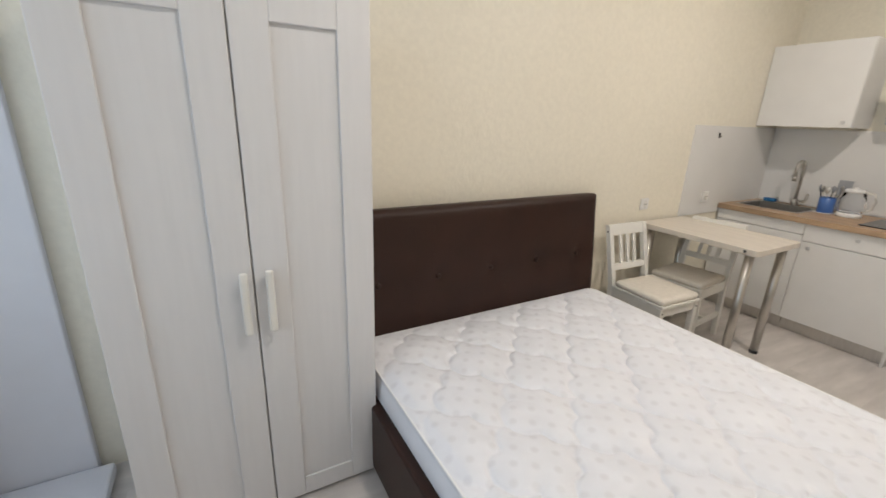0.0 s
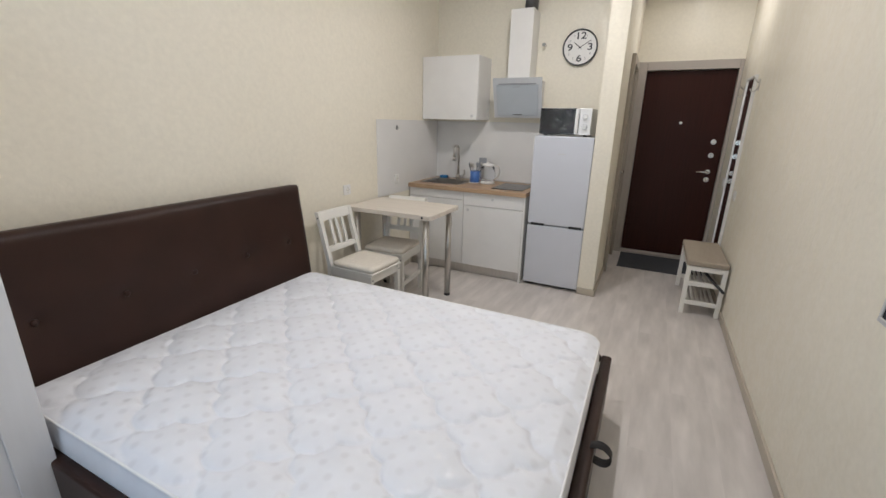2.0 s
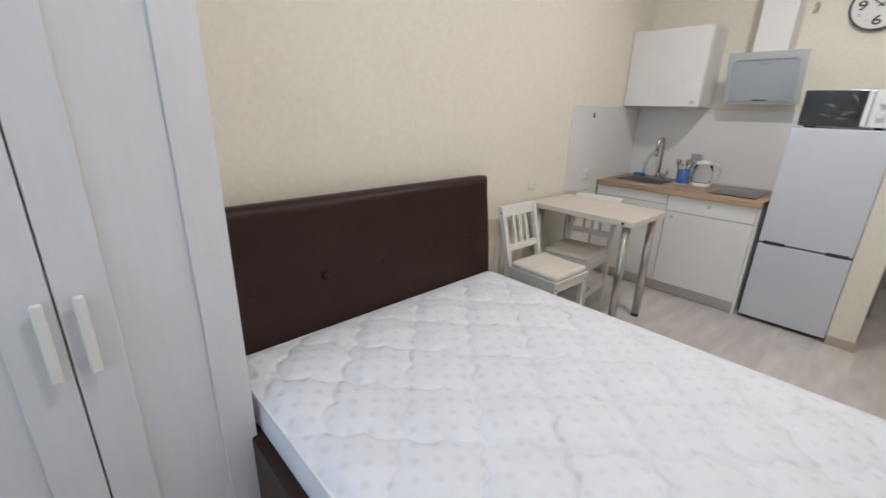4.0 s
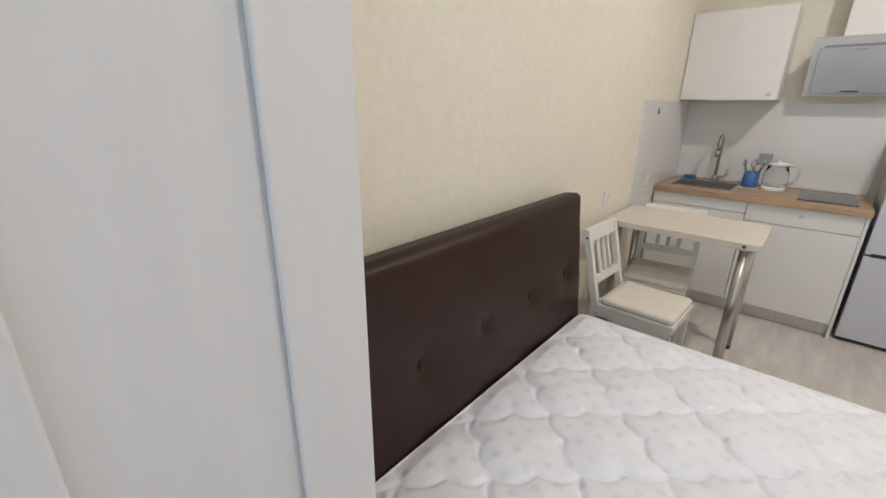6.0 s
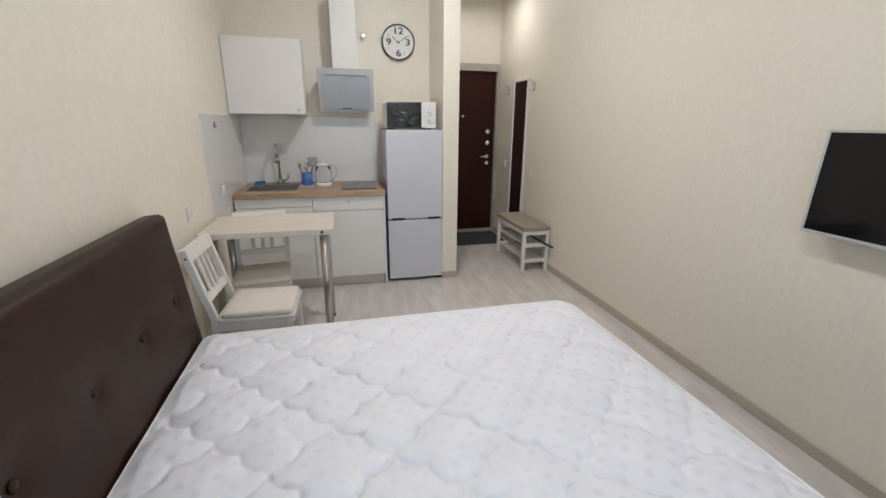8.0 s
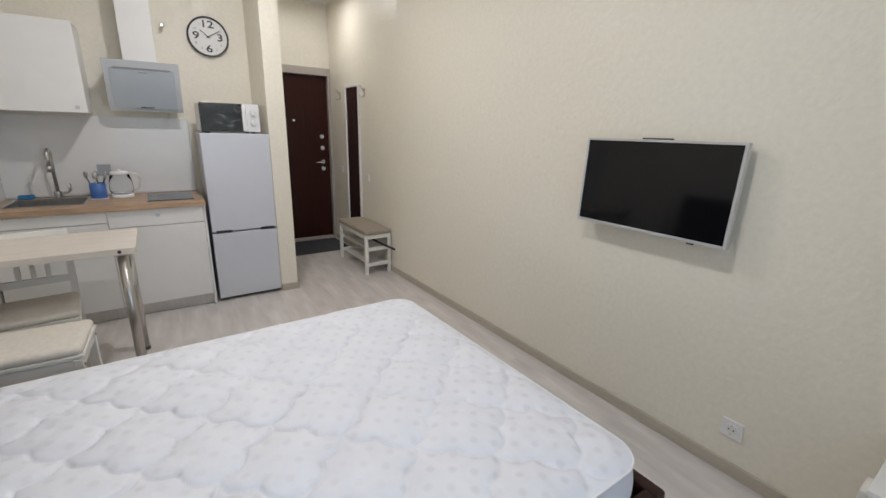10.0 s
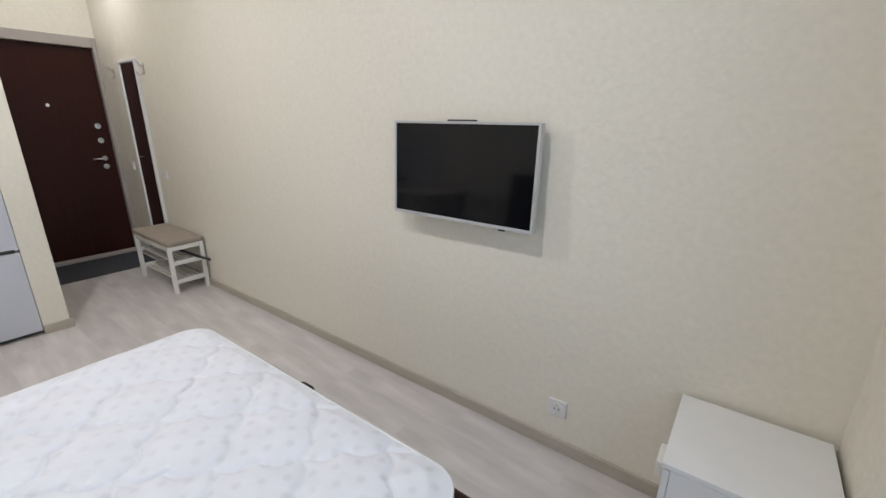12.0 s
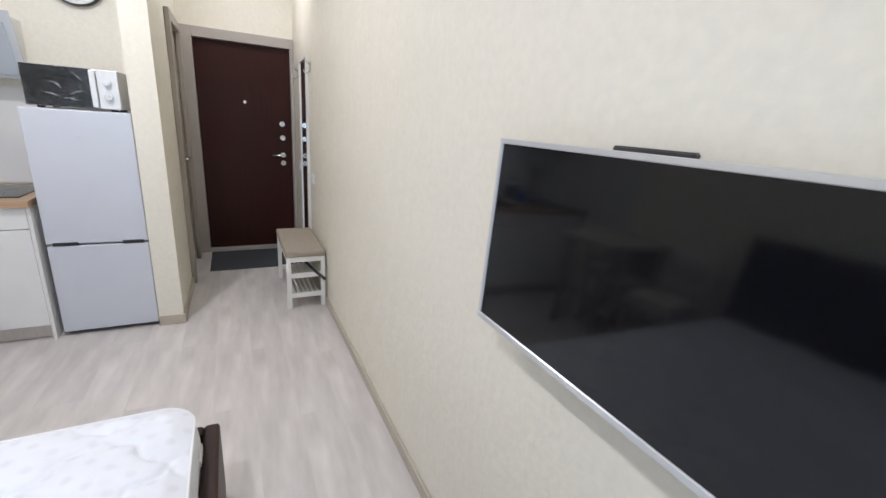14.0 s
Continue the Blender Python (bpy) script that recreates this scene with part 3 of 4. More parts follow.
def build_socket(x, y, z, facing, label):
    S = thing("wall_socket", (x, y, z), label, "socket", "wall sockets")
    s = 0.041
    if facing == "y":
        bx("plate", S, (x - s, x + s), (y, y + 0.011), (z - s, z + s), M_WHITE, 0.004)
        cyl("well_rim", S, (x, y + 0.011, z), (x, y + 0.014, z), 0.026, M_WHITE)
        cyl("well", S, (x, y + 0.0135, z), (x, y + 0.0145, z), 0.021, M_PAINTED)
        d = 1
    else:
        bx("plate", S, (x - s, x + s), (y - 0.011, y), (z - s, z + s), M_WHITE, 0.004)
        cyl("well_rim", S, (x, y - 0.011, z), (x, y - 0.014, z), 0.026, M_WHITE)
        cyl("well", S, (x, y - 0.0135, z), (x, y - 0.0145, z), 0.021, M_PAINTED)
        d = -1
    for dx in (-0.0095, 0.0095):
        cyl("pin_hole", S, (x + dx, y + d * 0.0143, z), (x + dx, y + d * 0.0152, z), 0.0035, M_DARK, n=12)
    for dz in (-0.021, 0.021):
        bx("earth_clip", S, (x - 0.004, x + 0.004), (min(y + d * 0.0135, y + d * 0.017), max(y + d * 0.0135, y + d * 0.017)), (z + dz - 0.003, z + dz + 0.003), M_STEEL, 0.0005)


def build_switch(x, z):
    S = thing("light_switch", (x, 0.0, z), "white wall switch with a single rocker", "switch", "wall switches")
    bx("plate", S, (x - 0.041, x + 0.041), (0, 0.010), (z - 0.041, z + 0.041), M_WHITE, 0.004)
    bx("rocker", S, (x - 0.026, x + 0.026), (0.010, 0.015), (z - 0.028, z + 0.028), M_WHITE, 0.003)


def build_tv():
    T = thing("television", (0.333, 0.0, 1.20), "silver-framed flat television, switched off, on the wall", "television")
    w, h = 0.357, 0.209
    # local parts, then turned slightly on its bracket
    bm = bmesh.new()
    box_into(bm, (-w, w), (0.050, 0.080), (-h, h), 0.004, 2)
    body = finish("body", bm, M_SILVER, T)
    b = 0.011
    bm = bmesh.new()
    for x, z in (((-w, w), (h - b, h)), ((-w, w), (-h, -h + b + 0.003)), ((-w, -w + b), (-h + b + 0.003, h - b)), ((w - b, w), (-h + b + 0.003, h - b))):
        box_into(bm, x, (0.0805, 0.087), z, 0.0015, 1)
    bez = finish("bezel", bm, M_SILVER, T)
    bm = bmesh.new()
    box_into(bm, (-w + b, w - b), (0.0806, 0.0835), (-h + b + 0.003, h - b), 0)
    scr = finish("screen", bm, M_SCREEN, T)
    bm = bmesh.new()
    box_into(bm, (-0.22, 0.22), (0.012, 0.0495), (-0.14, 0.12), 0.01, 2)
    back = finish("back_housing", bm, M_DARK, T)
    bm = bmesh.new()
    box_into(bm, (-0.05, 0.05), (0.0, 0.0115), (-0.1, 0.1), 0.002, 1)
    finish("wall_bracket", bm, M_DARK, T)
    bm = bmesh.new()
    box_into(bm, (-0.05, 0.095), (0.012, 0.028), (h - 0.02, h + 0.009), 0.003, 1)
    finish("bracket_rail", bm, M_DARK, T)
    bm = bmesh.new()
    box_into(bm, (-0.235, -0.205), (0.070, 0.082), (-h - 0.008, -h + 0.001), 0.002, 1)
    led = finish("receiver", bm, M_DARK, T)
    for o in (body, bez, scr, led):
        o.matrix_basis = pose(0, -0.007, 0, 2.0, 0, 0) @ pose(0, 0, 0, 0, 0, 0.6)


build_wardrobe()
build_bed()
build_mattress()
build_nightstand()
build_socket(-0.170, 0.0, 0.218, "y", "white earthed socket low on the cream wall")
build_socket(1.993, WALL_Y, 0.915, "-y", "white earthed socket on the cream wall above the table")
build_socket(2.72, WALL_Y - 0.008, 0.93, "-y", "white earthed socket on the glossy panel")
build_switch(3.564, 0.914)
build_switch(4.316, 0.940)
build_tv()


# ---- dining corner ----
def build_table():
    x0, x1, y0, y1, z = 1.940, 2.455, 2.060, 2.83, 0.795
    T = thing("dining_table", ((x0 + x1) / 2, (y0 + y1) / 2, 0), "pale laminate table with round steel legs", "table")
    o = base_of(T)
    out = rounded_outline(x0 - o.x, x1 - o.x, y0 - o.y, y1 - o.y, 0.025, 1, 6)
    bm = bmesh.new()
    rings = [[bm.verts.new((p[0] * s, p[1] * s, zz)) for p in out] for s, zz in ((0.995, z - 0.034), (1, z - 0.032), (1, z - 0.002), (0.995, z))]
    n = len(out)
    for a, b in zip(rings, rings[1:]):
        for k in range(n):
            bm.faces.new((a[k], a[(k + 1) % n], b[(k + 1) % n], b[k]))
    bm.faces.new(rings[0][::-1])
    bm.faces.new(rings[-1])
    finish("top", bm, M_TABLE, T)
    for x in (x0 + 0.06, x1 - 0.06):
        for y in (y0 + 0.065, y1 - 0.065):
            cyl("leg", T, (x, y, 0.02), (x, y, z - 0.036), 0.025, M_STEEL)
            cyl("leg_foot", T, (x, y, 0), (x, y, 0.022), 0.026, M_DARK)
            cyl("leg_plate", T, (x, y, z - 0.045), (x, y, z - 0.034), 0.042, M_STEEL)
    for y in (y0 + 0.07, y1 - 0.03):
        cyl("edge_bolt", T, (x0 + 0.001, y, z - 0.017), (x0 - 0.002, y, z - 0.017), 0.009, M_DARK, n=16)


def build_chair():
    """Chair at the origin, front towards -y."""
    C = thing("dining_chair", (0, 0, 0), "white wooden slat-back chair with a beige seat pad", "chair", "dining chairs")
    w, d, sz = 0.177, 0.207, 0.435
    lean = 0.095
    for sx in (-1, 1):
        x = sx * (w - 0.016)
        bx("front_leg", C, (x - 0.017, x + 0.017), (-d, -d + 0.034), (0, sz - 0.02), M_PAINTED, 0.003)
        # rear leg runs up into the leaning back post
        bm = bmesh.new()
        prof = [(d - 0.01, 0), (d - 0.03, sz), (d - 0.03 + lean, 0.815)]
        prev = None
        for y, z in prof:
            ring = [bm.verts.new((x + a, y + b, z)) for a, b in ((-0.016, -0.016), (0.016, -0.016), (0.016, 0.018), (-0.016, 0.018))]
            if prev:
                for k in range(4):
                    bm.faces.new((prev[k], prev[(k + 1) % 4], ring[(k + 1) % 4], ring[k]))
            else:
                bm.faces.new(ring[::-1])
            prev = ring
        bm.faces.new(prev)
        finish("back_post", bm, M_PAINTED, C)
        bx("side_rail", C, (x - 0.010, x + 0.010), (-d + 0.034, d - 0.045), (sz - 0.075, sz - 0.021), M_PAINTED, 0.002)
        bx("side_stretcher", C, (x - 0.009, x + 0.009), (-d + 0.034, d - 0.03), (0.15, 0.185), M_PAINTED, 0.002)
    bx("front_rail", C, (-w + 0.033, w - 0.033), (-d + 0.006, -d + 0.026), (sz - 0.075, sz - 0.021), M_PAINTED, 0.002)
    bx("rear_rail", C, (-w + 0.033, w - 0.033), (d - 0.035, d - 0.015), (sz - 0.075, sz - 0.021), M_PAINTED, 0.002)
    bx("cross_stretcher", C, (-w + 0.025, w - 0.025), (-0.01, 0.01), (0.155, 0.18), M_PAINTED, 0.002)
    bx("seat", C, (-w, w), (-d - 0.008, d - 0.05), (sz - 0.02, sz), M_PAINTED, 0.005)

    def slab(name, z0, z1, thick, material=M_PAINTED, xa=-w + 0.03, xb=w - 0.03):
        bm = bmesh.new()
        ya, yb = d - 0.03 + lean * (z0 - sz) / (0.815 - sz), d - 0.03 + lean * (z1 - sz) / (0.815 - sz)
        vs = [bm.verts.new(c) for c in ((xa, ya - thick, z0), (xb, ya - thick, z0), (xb, ya + thick, z0), (xa, ya + thick, z0), (xa, yb - thick, z1), (xb, yb - thick, z1), (xb, yb + thick, z1), (xa, yb + thick, z1))]
        for q in ((3, 2, 1, 0), (4, 5, 6, 7), (0, 1, 5, 4), (1, 2, 6, 5), (2, 3, 7, 6), (3, 0, 4, 7)):
            bm.faces.new([vs[k] for k in q])
        return finish(name, bm, material, C)

    slab("top_rail", 0.752, 0.818, 0.011, xa=-w + 0.002, xb=w - 0.002)
    slab("lower_rail", 0.525, 0.562, 0.010)
    for k in (-1, 0, 1):
        slab("back_slat", 0.56, 0.755, 0.006, xa=k * 0.062 - 0.012, xb=k * 0.062 + 0.012)
    # seat pad
    out = rounded_outline(-w + 0.002, w - 0.002, -d - 0.004, d - 0.055, 0.03, 6, 6)
    cy = -0.03
    bm = bmesh.new()
    rings = [[bm.verts.new((p[0] * s, (p[1] - cy) * s + cy, zz)) for p in out] for s, zz in ((0.98, sz + 0.0005), (1.0, sz + 0.012), (1.0, sz + 0.022), (0.975, sz + 0.033), (0.8, sz + 0.038), (0.05, sz + 0.038))]
    n = len(out)
    for a, b in zip(rings, rings[1:]):
        for k in range(n):
            bm.faces.new((a[k], a[(k + 1) % n], b[(k + 1) % n], b[k]))
    bm.faces.new(rings[0][::-1])
    bm.faces.new(rings[-1])
    tagged(finish("seat_pad", bm, M_CUSHION, C, smooth=True), "beige fabric seat pad")
    for sx in (-1, 1):
        cyl("bolt_cap", C, (sx * (w - 0.016), -d, sz - 0.05), (sx * (w - 0.016), -d - 0.002, sz - 0.05), 0.006, M_DARK, n=12)
        cyl("bolt_cap", C, (sx * w, d + 0.055, 0.775), (sx * (w + 0.002), d + 0.055, 0.775), 0.006, M_DARK, n=12)
    return C


build_table()
chair = build_chair()
chair.matrix_basis = pose(1.708, 2.495, 0, 0, 0, -2)
copy_thing(chair, pose(2.205, 2.545, 0, 0, 0, -84))


# ---- kitchenette ----
CT = 0.865      # worktop height
FRONT = 2.965


def build_kitchen():
    y0, y1 = 1.655, WALL_Y - 0.012
    mid = 2.245
    for nm, a, b, kind in (("sink", mid, y1, 0), ("drawer", y0, mid, 1)):
        K = thing("base_cabinet", (FRONT + 0.3, (a + b) / 2, 0), "white handleless kitchen base cabinet under oak worktop", "cabinet", "kitchen base cabinets")
        bx("carcass", K, (FRONT + 0.02, BACK_X - 0.01), (a + 0.001, b - 0.001), (0.10, CT - (0.039 if kind else 0.18)), M_WHITE, 0.001)
        bx("plinth", K, (FRONT + 0.055, FRONT + 0.07), (a + 0.001, b - 0.001), (0.0, 0.099), M_PLINTH, 0.001)
        if kind:
            bx("side_panel", K, (FRONT, BACK_X - 0.02), (a - 0.0165, a), (0.0, CT - 0.039), M_WHITE, 0.001)
            bx("drawer_front", K, (FRONT, FRONT + 0.018), (a + 0.002, b - 0.002), (0.702, CT - 0.042), M_WHITE, 0.002)
            bx("door", K, (FRONT, FRONT + 0.018), (a + 0.002, b - 0.002), (0.103, 0.697), M_WHITE, 0.002)
            cyl("door_knob", K, (FRONT, b - 0.05, 0.655), (FRONT - 0.006, b - 0.05, 0.655), 0.013, M_SILVER, bevel=0.002)
            cyl("drawer_knob", K, (FRONT, (a + b) / 2, 0.775), (FRONT - 0.006, (a + b) / 2, 0.775), 0.013, M_SILVER, bevel=0.002)
        else:
            bx("front_rail", K, (FRONT, FRONT + 0.018), (a + 0.002, b - 0.002), (0.745, CT - 0.042), M_WHITE, 0.002)
            bx("door", K, (FRONT, FRONT + 0.018), (a + 0.002, b - 0.002), (0.103, 0.741), M_WHITE, 0.002)
    W = thing("worktop", (FRONT + 0.3, (y0 + y1) / 2, CT - 0.038), "oak-look laminate kitchen worktop with a sink cut in", "worktop")
    sx0, sx1, sy0, sy1 = 3.10, 3.46, 2.37, 2.78
    wy0 = y0 - 0.02
    blocks("slab", W, [((FRONT - 0.022, sx0), (wy0, y1), (CT - 0.038, CT)), ((sx1, BACK_X - 0.008), (wy0, y1), (CT - 0.038, CT)),
                       ((sx0, sx1), (wy0, sy0), (CT - 0.038, CT)), ((sx0, sx1), (sy1, y1), (CT - 0.038, CT))], M_OAK, 0.0)
    S = thing("kitchen_sink", ((sx0 + sx1) / 2, (sy0 + sy1) / 2, CT - 0.16), "small steel sink set into the oak worktop", "sink")
    blocks("basin", S, [((sx0 + 0.001, sx0 + 0.006), (sy0 + 0.001, sy1 - 0.001), (CT - 0.15, CT + 0.001)), ((sx1 - 0.006, sx1 - 0.001), (sy0 + 0.001, sy1 - 0.001), (CT - 0.15, CT + 0.001)),
                        ((sx0 + 0.006, sx1 - 0.006), (sy0 + 0.001, sy0 + 0.006), (CT - 0.15, CT + 0.001)), ((sx0 + 0.006, sx1 - 0.006), (sy1 - 0.006, sy1 - 0.001), (CT - 0.15, CT + 0.001)),
                        ((sx0 + 0.001, sx1 - 0.001), (sy0 + 0.001, sy1 - 0.001), (CT - 0.156, CT - 0.151))], M_STEEL, 0)
    r = 0.014
    blocks("rim", S, [((sx0 - r, sx0 + 0.001), (sy0 - r, sy1 + r), (CT + 0.0005, CT + 0.004)), ((sx1 - 0.001, sx1 + r), (sy0 - r, sy1 + r), (CT + 0.0005, CT + 0.004)),
                      ((sx0 + 0.001, sx1 - 0.001), (sy0 - r, sy0 + 0.001), (CT + 0.0005, CT + 0.004)), ((sx0 + 0.001, sx1 - 0.001), (sy1 - 0.001, sy1 + r), (CT + 0.0005, CT + 0.004))], M_STEEL, 0.001)
    cyl("drain", S, (3.28, 2.57, CT - 0.151), (3.28, 2.57, CT - 0.147), 0.035, M_CHROME)
    F = thing("kitchen_tap", (3.50, 2.55, CT), "brushed steel swan-neck kitchen tap", "tap")
    cyl("base", F, (3.50, 2.55, CT), (3.50, 2.55, CT + 0.05), 0.024, M_STEEL, bevel=0.003)
    neck = [(3.50, 2.55, CT + 0.05), (3.50, 2.55, CT + 0.30)]
    neck += [(3.50 - 0.06 + 0.06 * math.cos(a), 2.55, CT + 0.30 + 0.06 * math.sin(a)) for a in [math.pi * k / 10 for k in range(1, 11)]]
    neck += [(3.38, 2.55, CT + 0.245)]
    tube("neck", F, neck, 0.0125, M_STEEL, 14)
    cyl("nozzle", F, (3.38, 2.55, CT + 0.25), (3.38, 2.55, CT + 0.205), 0.016, M_STEEL)
    tube("lever", F, [(3.50, 2.53, CT + 0.035), (3.50, 2.495, CT + 0.04), (3.50, 2.48, CT + 0.055), (3.495, 2.475, CT + 0.105)], 0.010, M_STEEL)
    H = thing("hob", (3.22, 1.86, CT), "two-zone black glass hob set on the worktop", "hob")
    bx("glass", H, (3.045, 3.46), (1.70, 2.0), (CT + 0.0005, CT + 0.007), M_HOB, 0.002)
    for x in (3.15, 3.35):
        cyl("zone", H, (x, 1.87, CT + 0.007), (x, 1.87, CT + 0.0075), 0.075, M_GREYP, n=40)
        cyl("zone_inner", H, (x, 1.87, CT + 0.0074), (x, 1.87, CT + 0.0079), 0.071, M_HOB, n=40)
    # splashback panels
    P = structure(thing("splashback", (BACK_X, 2.2, CT), "", ""), "glossy off-white splashback panels round the worktop")
    bx("panel", P, (BACK_X - 0.007, BACK_X), (1.645, WALL_Y - 0.008), (CT + 0.001, 1.470), M_SPLASH, 0.001)
    bx("panel", P, (2.425, BACK_X), (WALL_Y - 0.0075, WALL_Y), (0.79, 1.470), M_SPLASH, 0.001)
    bx("edge_strip", P, (BACK_X - 0.016, BACK_X - 0.0075), (1.645, WALL_Y - 0.009), (CT + 0.001, CT + 0.014), M_SILVER, 0.002)
    bx("edge_strip", P, (BACK_X - 0.010, BACK_X), (1.638, 1.6448), (CT + 0.001, 1.470), M_SILVER, 0.001)
    hk = thing("adhesive_hook", (2.745, WALL_Y - 0.008, 1.40), "small dark adhesive hook on the glossy panel", "hook")
    bx("pad", hk, (2.735, 2.755), (WALL_Y - 0.012, WALL_Y - 0.008), (1.38, 1.42), M_DARK, 0.002)
    tube("prong", hk, [(2.745, WALL_Y - 0.012, 1.395), (2.745, WALL_Y - 0.025, 1.39), (2.745, WALL_Y - 0.028, 1.40)], 0.003, M_STEEL)
    # wall cabinet
    C = thing("wall_cabinet", (3.4, 2.555, 1.487), "white single-door kitchen wall cabinet", "cabinet")
    bx("body", C, (3.262, BACK_X), (2.258, WALL_Y - 0.003), (1.487, 2.067), M_WHITE, 0.001)
    bx("door", C, (3.243, 3.261), (2.26, WALL_Y - 0.005), (1.485, 2.068), M_WHITE, 0.002)
    cyl("knob", C, (3.243, 2.31, 1.52), (3.235, 2.31, 1.52), 0.014, M_SILVER, bevel=0.002)


def build_hood():
    H = thing("cooker_hood", (3.45, 1.905, 1.5), "white slanted glass cooker hood with a square chimney", "cooker hood")
    yc = 1.905
    bx("chimney", H, (3.36, BACK_X), (1.800, 2.012), (1.80, 2.445), M_WHITE, 0.004)
    o = base_of(H)
    bm = bmesh.new()
    # wedge body behind the glass
    w = 0.20
    pts = [(BACK_X, 1.535), (3.435, 1.535), (3.33, 1.85), (BACK_X, 1.85)]
    a = [bm.verts.new((x - o.x, yc - w - o.y, z - o.z)) for x, z in pts]
    b = [bm.verts.new((x - o.x, yc + w - o.y, z - o.z)) for x, z in pts]
    bm.faces.new(a)
    bm.faces.new(b[::-1])
    for k in range(4):
        bm.faces.new((a[k], b[k], b[(k + 1) % 4], a[(k + 1) % 4]))
    finish("body", bm, M_WHITE, H)
    tilt = math.degrees(math.atan2(0.105, 0.315))

    def leaf(name, hw, z0, z1, off, material, th=0.006):
        bm = bmesh.new()
        box_into(bm, (-th, 0), (-hw, hw), (z0, z1), 0.0015, 1)
        ob = finish(name, bm, material, H)
        ob.matrix_basis = pose(3.38 - o.x - off, yc - o.y, 1.69 - o.z, 0, -tilt, 0)
        return ob
    leaf("glass_plate", 0.236, -0.185, 0.185, 0.004, M_GLASSEDGE)
    leaf("glass_door", 0.20, -0.165, 0.12, 0.013, M_GLASSWHITE)
    leaf("air_slot", 0.18, 0.122, 0.134, 0.0108, M_GREYP, 0.002)
    leaf("control_strip", 0.045, -0.160, -0.152, 0.0196, M_DARK, 0.0015)
    leaf("badge", 0.03, 0.098, 0.104, 0.0196, M_GREYP, 0.001)
    pts = [(3.47, 1.86, 2.44), (3.475, 1.855, 2.56), (3.49, 1.85, 2.68), (3.52, 1.85, 2.76), (3.58, 1.85, 2.79)]
    tube("duct", H, pts, 0.06, M_DUCT, 20)
    V = thing("gas_valve", (BACK_X, 1.73, 2.164), "small chrome pipe stub with a cap on the wall", "pipe")
    cyl("stub", V, (BACK_X, 1.73, 2.164), (BACK_X - 0.05, 1.73, 2.164), 0.009, M_CHROME)
    cyl("cap", V, (BACK_X - 0.045, 1.73, 2.164), (BACK_X - 0.07, 1.73, 2.164), 0.016, M_CHROME, bevel=0.003)


def build_fridge():
    x0, x1, y0, y1, H, sp = 2.995, 3.55, 1.118, 1.612, 1.365, 0.59
    F = thing("fridge_freezer", ((x0 + x1) / 2, (y0 + y1) / 2, 0), "white two-door fridge freezer beside the worktop", "fridge")
    bx("body", F, (x0 + 0.055, x1), (y0 + 0.014, y1 - 0.014), (0.012, H), M_FRIDGE, 0.006)
    for xa in (x0 + 0.08, x1 - 0.08):
        for ya in (y0 + 0.03, y1 - 0.07):
            bx("foot", F, (xa, xa + 0.04), (ya, ya + 0.04), (0, 0.013), M_DARK)
    bx("kick_grille", F, (x0 + 0.03, x0 + 0.054), (y0 + 0.01, y1 - 0.01), (0.010, 0.04), M_DARK, 0.002)
    bx("door_gasket", F, (x0 + 0.047, x0 + 0.0555), (y0 + 0.008, y1 - 0.008), (0.035, H - 0.01), M_GREYP, 0)
    bx("door", F, (x0, x0 + 0.047), (y0, y1), (sp + 0.006, H - 0.001), M_FRIDGE, 0.007, 3)
    bx("door", F, (x0, x0 + 0.047), (y0, y1), (0.028, sp - 0.006), M_FRIDGE, 0.007, 3)
    for ya, yb in ((y0 + 0.02, y0 + 0.13), (y1 - 0.15, y1 - 0.03)):
        bx("grip", F, (x0 - 0.004, x0 + 0.02), (ya, yb), (sp - 0.005, sp + 0.016), M_DARK, 0.003)
    bx("badge", F, (x0 - 0.002, x0 + 0.002), (1.335, 1.395), (1.215, 1.222), M_SILVER, 0.0005)


def crumpled_film(name, parent, x, ya, yb, za, zb):
    m = glass("clear_wrap", (1, 1, 1), 0.08, 1.42)
    o = base_of(parent)
    bm = bmesh.new()
    n = 26
    rnd = random.Random(7)

    def fold(i, j):
        ridge = 1 - abs(noise.noise(Vector((i * 0.27 + j * 0.15, j * 0.24 - i * 0.1, 4.0)))) * 2.2
        return -0.026 * max(0, ridge) ** 3 - 0.008 * rnd.random()

    g = [[bm.verts.new((x - o.x + fold(i, j) + 0.010, ya + (yb - ya) * i / n - o.y, za + (zb - za) * j / n - o.z)) for j in range(n + 1)] for i in range(n + 1)]
    for i in range(n):
        for j in range(n):
            bm.faces.new((g[i][j], g[i + 1][j], g[i + 1][j + 1], g[i][j + 1]))
    ob = finish(name, bm, m, parent)
    ob.visible_shadow = False
    md = ob.modifiers.new("thick", "SOLIDIFY")
    md.thickness = 0.0006
    return ob


